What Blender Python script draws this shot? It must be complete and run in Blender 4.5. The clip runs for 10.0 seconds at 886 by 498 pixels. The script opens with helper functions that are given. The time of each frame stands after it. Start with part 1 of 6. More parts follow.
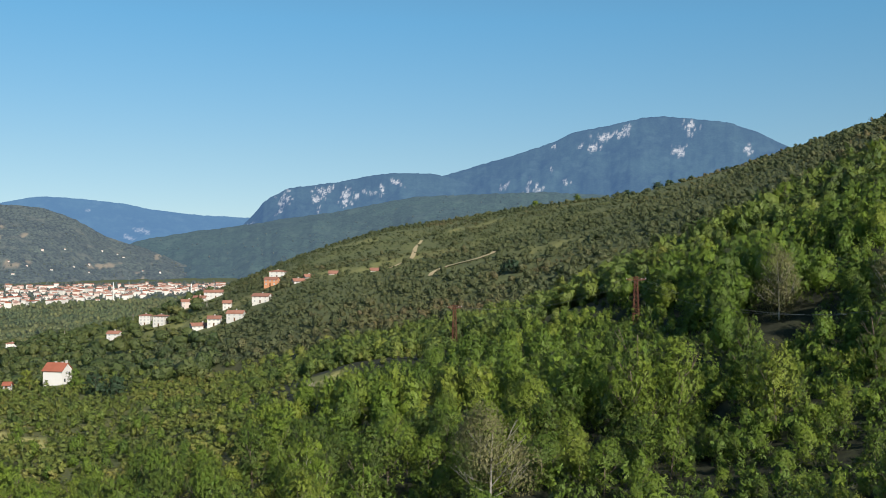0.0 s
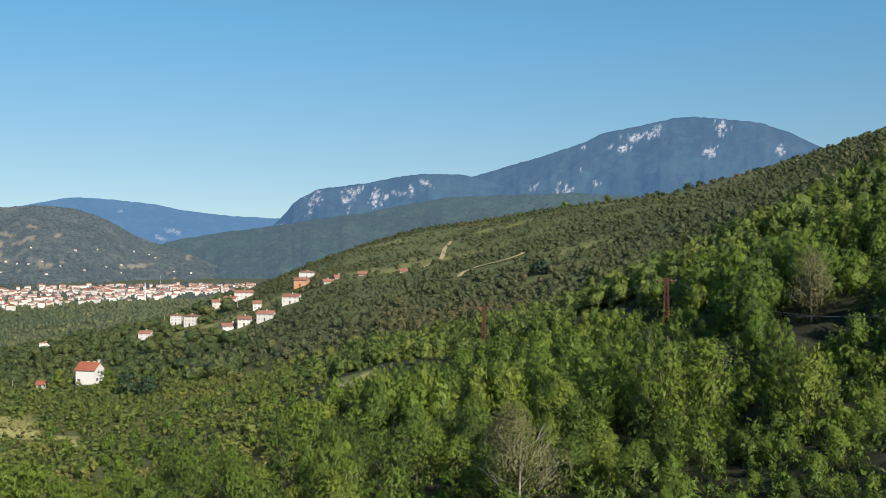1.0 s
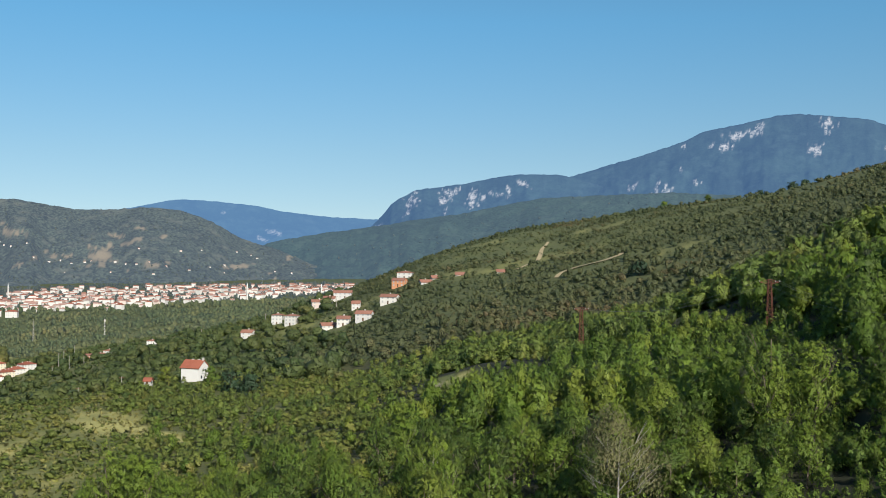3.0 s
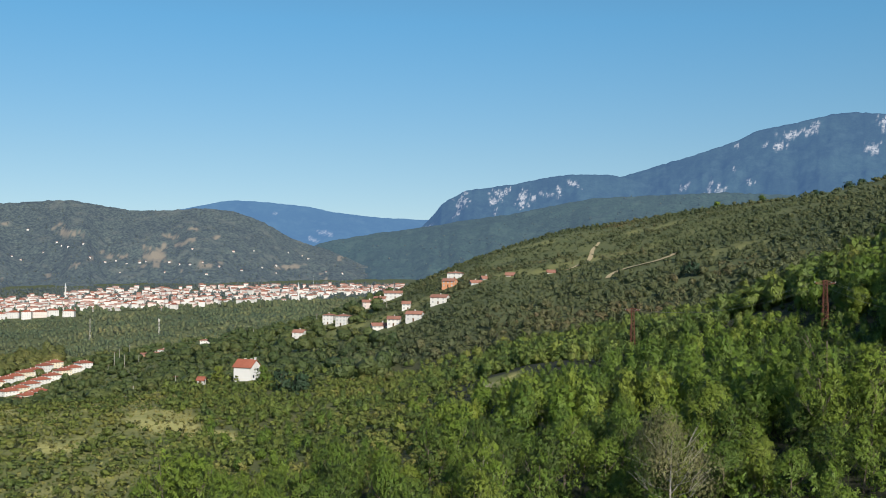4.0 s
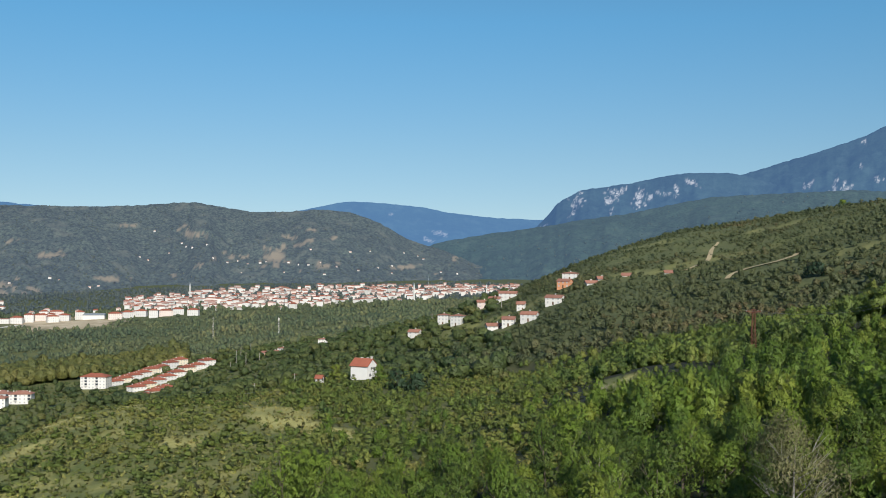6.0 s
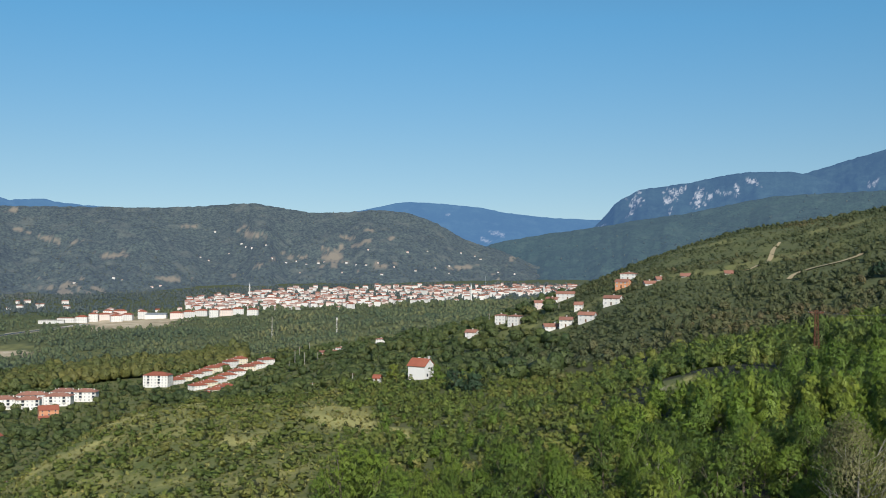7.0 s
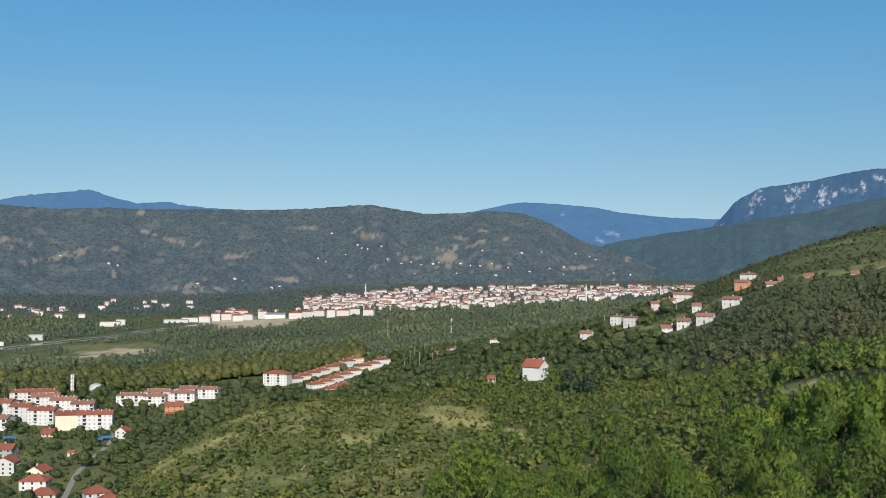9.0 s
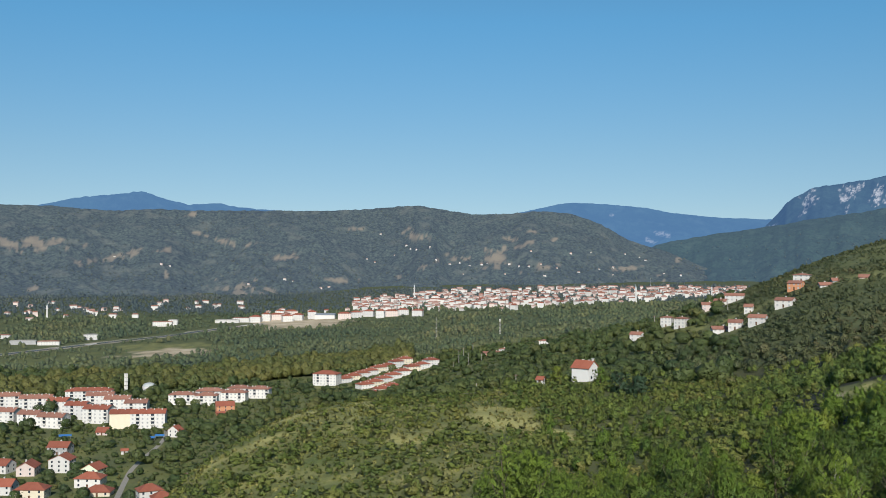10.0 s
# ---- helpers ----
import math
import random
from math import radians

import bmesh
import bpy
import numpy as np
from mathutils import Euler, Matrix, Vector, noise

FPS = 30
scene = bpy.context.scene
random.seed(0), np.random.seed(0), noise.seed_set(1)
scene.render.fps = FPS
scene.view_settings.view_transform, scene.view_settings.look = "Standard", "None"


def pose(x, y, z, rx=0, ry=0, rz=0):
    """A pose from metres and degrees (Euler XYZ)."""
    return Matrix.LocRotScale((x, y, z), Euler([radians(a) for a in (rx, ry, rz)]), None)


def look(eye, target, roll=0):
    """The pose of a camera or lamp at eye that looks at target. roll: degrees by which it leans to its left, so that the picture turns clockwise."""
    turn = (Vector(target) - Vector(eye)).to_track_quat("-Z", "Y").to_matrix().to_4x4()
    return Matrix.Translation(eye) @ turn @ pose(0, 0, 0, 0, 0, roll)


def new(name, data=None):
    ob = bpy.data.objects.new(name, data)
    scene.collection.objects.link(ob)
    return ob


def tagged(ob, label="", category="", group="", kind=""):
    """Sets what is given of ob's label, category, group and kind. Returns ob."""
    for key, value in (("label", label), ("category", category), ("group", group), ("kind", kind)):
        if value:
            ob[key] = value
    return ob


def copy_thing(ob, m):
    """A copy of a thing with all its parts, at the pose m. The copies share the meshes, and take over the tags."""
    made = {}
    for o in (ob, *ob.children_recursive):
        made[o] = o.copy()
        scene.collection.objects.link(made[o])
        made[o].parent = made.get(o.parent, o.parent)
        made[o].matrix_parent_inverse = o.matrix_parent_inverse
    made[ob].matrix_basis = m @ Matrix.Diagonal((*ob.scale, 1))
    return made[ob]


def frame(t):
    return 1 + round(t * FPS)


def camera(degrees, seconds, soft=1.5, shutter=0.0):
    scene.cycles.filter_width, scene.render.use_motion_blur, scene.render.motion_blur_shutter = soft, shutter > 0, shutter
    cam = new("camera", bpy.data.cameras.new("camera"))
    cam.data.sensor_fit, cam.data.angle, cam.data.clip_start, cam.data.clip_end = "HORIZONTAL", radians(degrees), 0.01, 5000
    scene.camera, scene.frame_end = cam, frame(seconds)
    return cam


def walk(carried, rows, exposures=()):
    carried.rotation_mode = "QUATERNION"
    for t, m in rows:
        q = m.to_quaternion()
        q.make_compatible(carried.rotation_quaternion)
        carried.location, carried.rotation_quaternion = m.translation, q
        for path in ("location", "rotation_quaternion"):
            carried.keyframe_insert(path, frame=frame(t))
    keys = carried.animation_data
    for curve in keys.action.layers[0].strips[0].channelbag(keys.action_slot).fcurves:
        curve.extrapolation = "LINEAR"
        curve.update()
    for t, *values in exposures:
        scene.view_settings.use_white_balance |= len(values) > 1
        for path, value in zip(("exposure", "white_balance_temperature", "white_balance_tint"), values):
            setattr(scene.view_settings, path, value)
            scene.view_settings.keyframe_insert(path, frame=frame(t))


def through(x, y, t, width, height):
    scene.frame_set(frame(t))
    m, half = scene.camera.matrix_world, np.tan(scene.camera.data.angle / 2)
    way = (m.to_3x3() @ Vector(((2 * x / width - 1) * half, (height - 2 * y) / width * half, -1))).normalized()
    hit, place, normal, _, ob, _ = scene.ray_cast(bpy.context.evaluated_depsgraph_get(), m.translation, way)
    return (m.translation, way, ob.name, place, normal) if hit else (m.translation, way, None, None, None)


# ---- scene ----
cam = camera(44.88, 10.0, 0.95)
EYE = 120.0
# seconds, yaw, pitch, lean to the left: the camera hangs over the slope and turns where it is
ROWS = [
    (0.0, 0.0, 0.722, 0.159), (0.5, 0.370, 0.751, 0.210), (1.0, 1.559, 0.762, 0.255), (1.5, 2.865, 0.776, 0.245),
    (2.0, 4.172, 0.780, 0.295), (2.5, 5.478, 0.772, 0.304), (4.0, 9.416, 0.783, 0.345), (4.5, 10.959, 0.785, 0.365),
    (5.0, 12.479, 0.785, 0.375), (5.5, 14.006, 0.770, 0.350), (7.0, 18.580, 0.755, 0.327), (7.5, 20.111, 0.760, 0.315),
    (8.0, 21.638, 0.763, 0.294), (8.5, 23.156, 0.757, 0.265), (9.0, 24.669, 0.757, 0.228), (9.5, 26.185, 0.770, 0.214),
    (10.0, 27.264, 0.785, 0.209),
]
walk(cam, [(t, pose(0, 0, EYE, 90 + pitch, -lean, yaw)) for t, yaw, pitch, lean in ROWS],
     exposures=((0.0, 0.46, 6950, 10), (2.5, 0.42, 6800, 10), (5.0, 0.31, 6600, 10), (7.5, 0.21, 6450, 10), (10.0, 0.15, 6400, 10)))

# ---- light ----
SUN_AZ, SUN_EL = 210.0, 30.0          # degrees to the left of the first view, and above the horizon
sky_world = bpy.data.worlds.new("sky")
scene.world = sky_world
sky_world.use_nodes = True
wn, wl = sky_world.node_tree.nodes, sky_world.node_tree.links
sky = wn.new("ShaderNodeTexSky")
sky.sky_type, sky.sun_disc = "NISHITA", False
sky.sun_elevation, sky.sun_rotation = radians(SUN_EL), radians(-SUN_AZ)
sky.altitude, sky.air_density, sky.dust_density, sky.ozone_density = 600, 1.0, 0.3, 1.6
# the clear air keeps the sky blue down to the hills: look it up somewhat higher than the line of sight
tc, lift, tint = wn.new("ShaderNodeTexCoord"), wn.new("ShaderNodeMapping"), wn.new("ShaderNodeMix")
lift.inputs["Location"].default_value, lift.inputs["Scale"].default_value = (0, 0, 0.095), (1, 1, 1.3)
tint.data_type, tint.blend_type, tint.inputs[0].default_value = "RGBA", "MULTIPLY", 1.0
# paler air over the hills, deeper blue above
height, shade = wn.new("ShaderNodeSeparateXYZ"), wn.new("ShaderNodeValToRGB")
shade.color_ramp.elements.new(0.5), shade.color_ramp.elements.new(0.6)
for e, (p, c) in zip(shade.color_ramp.elements, [(0.02, (0.84, 0.78, 0.66)), (0.10, (0.77, 0.90, 0.82)), (0.22, (0.61, 1.09, 1.13)), (0.7, (0.76, 1.0, 1.0))]):
    e.position, e.color = p, (*c, 1)
wl.new(tc.outputs["Generated"], height.inputs[0]), wl.new(height.outputs["Z"], shade.inputs["Fac"]), wl.new(shade.outputs["Color"], tint.inputs[7])
wl.new(tc.outputs["Generated"], lift.inputs["Vector"]), wl.new(lift.outputs["Vector"], sky.inputs["Vector"])
wl.new(sky.outputs["Color"], tint.inputs[6]), wl.new(tint.outputs[2], wn["Background"].inputs["Color"])
wn["Background"].inputs["Strength"].default_value = 0.113
sun = new("sun", bpy.data.lights.new("sun", "SUN"))
sun.data.energy, sun.data.angle, sun.data.color = 5.0, radians(0.5), (1.0, 0.95, 0.87)
_d = Vector((-math.sin(radians(SUN_AZ)) * math.cos(radians(SUN_EL)), math.cos(radians(SUN_AZ)) * math.cos(radians(SUN_EL)), math.sin(radians(SUN_EL))))
sun.matrix_world = look(_d * 900 + Vector((0, 0, EYE)), (0, 0, EYE))

# ---- materials ----
def ramp_colours(n, l, fac, stops):
    ramp = n.new("ShaderNodeValToRGB")
    while len(ramp.color_ramp.elements) < len(stops):
        ramp.color_ramp.elements.new(0.5)
    for e, (p, c) in zip(ramp.color_ramp.elements, stops):
        e.position, e.color = p, (*c, 1)
    l.new(fac, ramp.inputs["Fac"])
    return ramp.outputs["Color"]


def noise_fac(n, l, scale, detail=4.0, rough=0.6, coord="Object"):
    tc = n.new("ShaderNodeTexCoord")
    tex = n.new("ShaderNodeTexNoise")
    tex.inputs["Scale"].default_value, tex.inputs["Detail"].default_value, tex.inputs["Roughness"].default_value = scale, detail, rough
    l.new(tc.outputs[coord], tex.inputs["Vector"])
    return tex.outputs["Fac"]


def mixed(n, l, fac, a, b, blend="MIX"):
    m = n.new("ShaderNodeMix")
    m.data_type, m.blend_type = "RGBA", blend
    for socket, v in ((m.inputs[0], fac), (m.inputs[6], a), (m.inputs[7], b)):
        if isinstance(v, (int, float)):
            socket.default_value = v
        elif isinstance(v, tuple):
            socket.default_value = (*v, 1)
        else:
            l.new(v, socket)
    return m.outputs[2]


def attribute(n, name):
    a = n.new("ShaderNodeAttribute")
    a.attribute_name = name
    return a.outputs["Fac"]


def maths(n, l, op, a, b):
    m = n.new("ShaderNodeMath")
    m.operation, m.use_clamp = op, True
    for s, v in zip(m.inputs, (a, b)):
        if isinstance(v, (int, float)):
            s.default_value = v
        else:
            l.new(v, s)
    return m.outputs[0]


def material(name, rough=0.85, metal=0.0):
    m = bpy.data.materials.new(name)
    m.use_nodes = True
    n, l = m.node_tree.nodes, m.node_tree.links
    b = n["Principled BSDF"]
    b.inputs["Roughness"].default_value, b.inputs["Metallic"].default_value = rough, metal
    b.inputs["Specular IOR Level"].default_value = 0.3
    return m, n, l, b


def bump(n, l, b, fac, dist, strength=0.6):
    bp = n.new("ShaderNodeBump")
    bp.inputs["Distance"].default_value, bp.inputs["Strength"].default_value = dist, strength
    l.new(fac, bp.inputs["Height"])
    l.new(bp.outputs["Normal"], b.inputs["Normal"])


def plain(name, a, b_, scale=0.6, rough=0.85, metal=0.0, depth=0.02):
    """A surface of two close colours with grain and stains."""
    m, n, l, b = material(name, rough, metal)
    big, fine = noise_fac(n, l, scale, 5), noise_fac(n, l, scale * 9, 4, 0.7)
    c = mixed(n, l, fine, ramp_colours(n, l, big, [(0.3, a), (0.7, b_)]), tuple(x * 0.8 for x in a))
    inf = n.new("ShaderNodeObjectInfo")
    shade = ramp_colours(n, l, inf.outputs["Random"], [(0.0, (0.82, 0.82, 0.82)), (1.0, (1.08, 1.06, 1.02))])
    l.new(mixed(n, l, 1.0, c, shade, "MULTIPLY"), b.inputs["Base Color"])
    bump(n, l, b, fine, depth)
    return m


def foliage(name, stops, warm, by_object=True, through=0.22, glow=None, glow_mix=0.0, leaf=3.0, cover=0.58, solid=True, calm=0.3):
    """Leaves: the hue differs from tree to tree and from leaf to leaf; between the leaves of a spray there are gaps.
    leaf: how many leaves, or bunches of them, to a metre; calm: how far the leaves turn away from the spray."""
    m, n, l, b = material(name, 0.6)
    if by_object:
        inf = n.new("ShaderNodeObjectInfo")
        pick = inf.outputs["Random"]
    else:
        pick = attribute(n, "tint")
    c = ramp_colours(n, l, pick, stops)
    geo = n.new("ShaderNodeNewGeometry")
    c = mixed(n, l, maths(n, l, "MULTIPLY", geo.outputs["Random Per Island"], 0.4), c, warm)
    tc, cell, part_ = n.new("ShaderNodeTexCoord"), n.new("ShaderNodeTexVoronoi"), n.new("ShaderNodeSeparateColor")
    cell.inputs["Scale"].default_value = leaf
    l.new(tc.outputs["Object"], cell.inputs["Vector"]), l.new(cell.outputs["Color"], part_.inputs["Color"])
    c = mixed(n, l, 1.0, c, ramp_colours(n, l, part_.outputs["Red"], [(0.0, (0.88, 0.89, 0.87)), (0.6, (1.0, 1.0, 1.0)), (1.0, (1.12, 1.1, 1.06))]), "MULTIPLY")
    c = mixed(n, l, 1.0, c, ramp_colours(n, l, noise_fac(n, l, 0.3, 3), [(0.3, (0.78, 0.82, 0.8)), (0.7, (1.15, 1.12, 1.0))]), "MULTIPLY")
    # deep in the crown, between the outer leaves, shade is put into the leaf colour
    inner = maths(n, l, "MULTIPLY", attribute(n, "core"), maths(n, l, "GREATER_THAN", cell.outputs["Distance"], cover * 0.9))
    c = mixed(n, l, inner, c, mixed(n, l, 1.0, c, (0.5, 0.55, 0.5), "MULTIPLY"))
    l.new(c, b.inputs["Base Color"])
    turn, add, fix = n.new("ShaderNodeVectorMath"), n.new("ShaderNodeVectorMath"), n.new("ShaderNodeVectorMath")
    turn.operation, add.operation, fix.operation = "SUBTRACT", "MULTIPLY_ADD", "NORMALIZE"
    l.new(cell.outputs["Color"], turn.inputs[0])
    turn.inputs[1].default_value, add.inputs[1].default_value = (0.5, 0.5, 0.5), (calm, calm, calm)
    # the sprays of a crown face outwards together
    out, world, blend = n.new("ShaderNodeAttribute"), n.new("ShaderNodeVectorTransform"), n.new("ShaderNodeMix")
    out.attribute_name, world.vector_type, world.convert_from, world.convert_to, blend.data_type = "out", "NORMAL", "OBJECT", "WORLD", "VECTOR"
    blend.inputs[0].default_value = 0.82
    l.new(out.outputs["Vector"], world.inputs[0]), l.new(geo.outputs["Normal"], blend.inputs[4]), l.new(world.outputs[0], blend.inputs[5])
    l.new(turn.outputs[0], add.inputs[0]), l.new(blend.outputs[1], add.inputs[2]), l.new(add.outputs[0], fix.inputs[0])
    l.new(fix.outputs[0], b.inputs["Normal"])
    tr = n.new("ShaderNodeBsdfTranslucent")
    l.new(mixed(n, l, 1.0, c, (1.0, 1.12, 0.5), "MULTIPLY"), tr.inputs["Color"])
    mx = n.new("ShaderNodeMixShader")
    mx.inputs[0].default_value = through
    l.new(b.outputs[0], mx.inputs[1]), l.new(tr.outputs[0], mx.inputs[2])
    # far leaves give off a little blue themselves, in place of haze
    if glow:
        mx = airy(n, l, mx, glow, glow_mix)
    gap, none = n.new("ShaderNodeMixShader"), n.new("ShaderNodeBsdfTransparent")
    there = maths(n, l, "LESS_THAN", cell.outputs["Distance"], cover)
    l.new(maths(n, l, "ADD", there, attribute(n, "core")) if solid else there, gap.inputs[0])
    l.new(none.outputs[0], gap.inputs[1]), l.new(mx.outputs[0], gap.inputs[2])
    l.new(gap.outputs[0], n["Material Output"].inputs["Surface"])
    return m


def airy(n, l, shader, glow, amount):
    """Haze put into the surface of a far backdrop as an even glow."""
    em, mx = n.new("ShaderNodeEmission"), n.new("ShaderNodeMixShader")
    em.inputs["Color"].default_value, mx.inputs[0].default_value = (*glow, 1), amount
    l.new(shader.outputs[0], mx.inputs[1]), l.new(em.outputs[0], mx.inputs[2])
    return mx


def far_land(name, woods, open_land, rock, glow=None, glow_mix=0.0, scale=0.02, grain=1.0):
    """A hillside seen from afar: woods, open slopes and bare rock; haze is a glow of the surface itself."""
    m, n, l, b = material(name, 0.95)
    big, mid, fine = noise_fac(n, l, scale * 0.25, 4), noise_fac(n, l, scale * 1.6, 5, 0.65), noise_fac(n, l, scale * 9, 3, 0.75)
    c = ramp_colours(n, l, mid, [(0.32, tuple(x * 0.8 for x in woods)), (0.68, tuple(x * 1.15 for x in woods))])
    c = mixed(n, l, 1.0, c, ramp_colours(n, l, big, [(0.40, (0.70, 0.72, 0.74)), (0.60, (1.2, 1.2, 1.13))]), "MULTIPLY")
    c = mixed(n, l, 0.6 * grain, c, ramp_colours(n, l, fine, [(0.36, tuple(x * 0.4 for x in woods)), (0.5, woods), (0.64, tuple(x * 1.7 for x in woods))]))
    # the crowns of the far woods: lit tops and shade between, put into the colour
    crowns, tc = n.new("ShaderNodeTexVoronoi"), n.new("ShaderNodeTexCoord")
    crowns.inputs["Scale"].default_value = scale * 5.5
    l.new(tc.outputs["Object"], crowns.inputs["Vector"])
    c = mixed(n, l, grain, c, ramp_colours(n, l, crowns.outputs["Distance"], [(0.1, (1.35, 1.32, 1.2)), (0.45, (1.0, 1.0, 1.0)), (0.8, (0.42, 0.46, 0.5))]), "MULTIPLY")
    # meadows and hedges, too small to tell apart
    meadow = ramp_colours(n, l, noise_fac(n, l, scale * 0.8, 4, 0.6), [(0.54, (0, 0, 0)), (0.66, (0.5, 0.5, 0.5))])
    c = mixed(n, l, meadow, c, tuple(w * 1.1 + o * 0.28 for w, o in zip(woods, open_land)))
    grass = mixed(n, l, fine, open_land, tuple(x * 0.7 for x in open_land))
    c = mixed(n, l, attribute(n, "open"), c, grass)
    stone = mixed(n, l, mid, rock, tuple(x * 0.55 for x in rock))
    broken = ramp_colours(n, l, noise_fac(n, l, scale * 3.4, 5, 0.8), [(0.42, (0, 0, 0)), (0.52, (1, 1, 1))])
    c = mixed(n, l, maths(n, l, "MULTIPLY", attribute(n, "rock"), broken), c, stone)
    l.new(c, b.inputs["Base Color"])
    bump(n, l, b, fine, 2.5, 0.5 * grain)
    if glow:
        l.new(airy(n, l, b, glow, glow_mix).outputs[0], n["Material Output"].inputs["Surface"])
    return m


def ground_material():
    m, n, l, b = material("ground", 0.95)
    mid, fine, tiny = noise_fac(n, l, 0.05, 5), noise_fac(n, l, 0.7, 5, 0.7), noise_fac(n, l, 5.0, 3, 0.7)
    # dark humus, blackened further for the shade under the trees
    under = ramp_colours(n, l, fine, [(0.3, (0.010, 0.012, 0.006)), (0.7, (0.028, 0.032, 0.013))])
    grass = ramp_colours(n, l, mid, [(0.35, (0.118, 0.142, 0.036)), (0.65, (0.240, 0.222, 0.078))])
    grass = mixed(n, l, maths(n, l, "MULTIPLY", tiny, 0.6), grass, (0.085, 0.105, 0.03))
    grass = mixed(n, l, 1.0, grass, ramp_colours(n, l, fine, [(0.3, (0.62, 0.68, 0.6)), (0.55, (1.0, 1.0, 1.0)), (0.75, (1.25, 1.18, 1.1))]), "MULTIPLY")
    dry = ramp_colours(n, l, fine, [(0.3, (0.29, 0.275, 0.085)), (0.7, (0.46, 0.415, 0.15))])
    soil = ramp_colours(n, l, noise_fac(n, l, 0.03, 5, 0.7), [(0.3, (0.23, 0.19, 0.12)), (0.5, (0.40, 0.325, 0.22)), (0.7, (0.54, 0.455, 0.33))])
    scrub = ramp_colours(n, l, noise_fac(n, l, 0.09, 5, 0.7), [(0.3, (0.040, 0.056, 0.026)), (0.7, (0.098, 0.110, 0.046))])
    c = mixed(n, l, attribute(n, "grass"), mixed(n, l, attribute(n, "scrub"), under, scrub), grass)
    c = mixed(n, l, attribute(n, "dry"), c, dry)
    c = mixed(n, l, attribute(n, "soil"), c, soil)
    l.new(c, b.inputs["Base Color"])
    bump(n, l, b, fine, 0.4, 0.7)
    return m


GREENS = [(0.0, (0.056, 0.103, 0.021)), (0.3, (0.092, 0.161, 0.025)), (0.6, (0.133, 0.210, 0.029)), (0.85, (0.173, 0.246, 0.035)), (1.0, (0.203, 0.248, 0.041))]
SLOPE = [(0.0, (0.066, 0.113, 0.034)), (0.3, (0.116, 0.178, 0.043)), (0.6, (0.171, 0.231, 0.051)), (0.85, (0.223, 0.268, 0.060)), (1.0, (0.262, 0.268, 0.071))]
SHRUBS = [(0.0, (0.080, 0.120, 0.032)), (0.4, (0.124, 0.168, 0.040)), (0.75, (0.176, 0.204, 0.050)), (1.0, (0.245, 0.228, 0.070))]
# oak greens with extra blue for the haze over the hill
OAKS = [(0.0, (0.054, 0.080, 0.048)), (0.4, (0.088, 0.112, 0.060)), (0.7, (0.122, 0.136, 0.070)), (0.88, (0.145, 0.134, 0.073)), (1.0, (0.19, 0.147, 0.086))]
VALLEY = [(0.0, (0.046, 0.076, 0.034)), (0.4, (0.080, 0.116, 0.043)), (0.75, (0.122, 0.146, 0.050)), (1.0, (0.175, 0.166, 0.062))]
# far greens, turned bluish for the haze in front of them
FAR_LAND = [(0.0, (0.046, 0.066, 0.050)), (0.4, (0.074, 0.094, 0.065)), (0.75, (0.106, 0.116, 0.076)), (1.0, (0.145, 0.136, 0.088))]
POPLARS = [(0.0, (0.060, 0.084, 0.032)), (0.35, (0.095, 0.115, 0.038)), (0.7, (0.140, 0.145, 0.046)), (1.0, (0.185, 0.170, 0.056))]
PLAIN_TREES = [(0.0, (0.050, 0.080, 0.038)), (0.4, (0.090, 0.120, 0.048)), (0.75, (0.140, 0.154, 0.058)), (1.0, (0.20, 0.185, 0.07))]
M = {}
M["ground"] = ground_material()
M["leaf_near"] = foliage("leaf_near", GREENS, (0.17, 0.19, 0.04), through=0.3, leaf=9.0, cover=0.5, calm=0.26)
M["leaf_wood"] = foliage("leaf_wood", GREENS, (0.14, 0.18, 0.045), False, 0.3, leaf=6.0, cover=0.57, solid=False, calm=0.26)
M["leaf_slope"] = foliage("leaf_slope", SLOPE, (0.14, 0.16, 0.055), False, 0.32, leaf=3.4, cover=0.6, solid=False, calm=0.26)
M["leaf_shrub"] = foliage("leaf_shrub", SHRUBS, (0.15, 0.16, 0.05), False, 0.32, leaf=5.0, cover=0.64, solid=False, calm=0.3)
M["leaf_grass"] = foliage("leaf_grass", [(0.0, (0.14, 0.17, 0.045)), (0.5, (0.23, 0.235, 0.065)), (1.0, (0.33, 0.295, 0.11))], (0.26, 0.23, 0.08), False, leaf=6.0, cover=0.6)
M["leaf_oak"] = foliage("leaf_oak", OAKS, (0.10, 0.11, 0.045), False, 0.34, leaf=1.7, cover=0.6, solid=False, calm=0.5)
M["leaf_valley"] = foliage("leaf_valley", VALLEY, (0.10, 0.11, 0.045), False, 0.34, leaf=1.7, cover=0.68, solid=False, calm=0.6)
M["leaf_poplar"] = foliage("leaf_poplar", POPLARS, (0.15, 0.13, 0.04), False, 0.2, leaf=1.3, cover=0.68, solid=False, calm=0.6)
M["leaf_pale"] = foliage("leaf_pale", [(0.0, (0.150, 0.155, 0.072)), (1.0, (0.190, 0.185, 0.092))], (0.20, 0.175, 0.09), leaf=9.0, cover=0.5)
M["leaf_dark"] = foliage("leaf_dark", [(0.0, (0.022, 0.050, 0.030)), (1.0, (0.034, 0.066, 0.034))], (0.04, 0.075, 0.04), leaf=2.0)
# a faint blue glow puts haze into the far valley trees
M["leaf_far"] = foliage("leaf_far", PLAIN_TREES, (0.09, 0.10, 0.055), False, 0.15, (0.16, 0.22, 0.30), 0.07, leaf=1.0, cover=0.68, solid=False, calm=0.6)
M["bark"] = plain("bark", (0.10, 0.08, 0.06), (0.2, 0.17, 0.14), 3, 0.9)
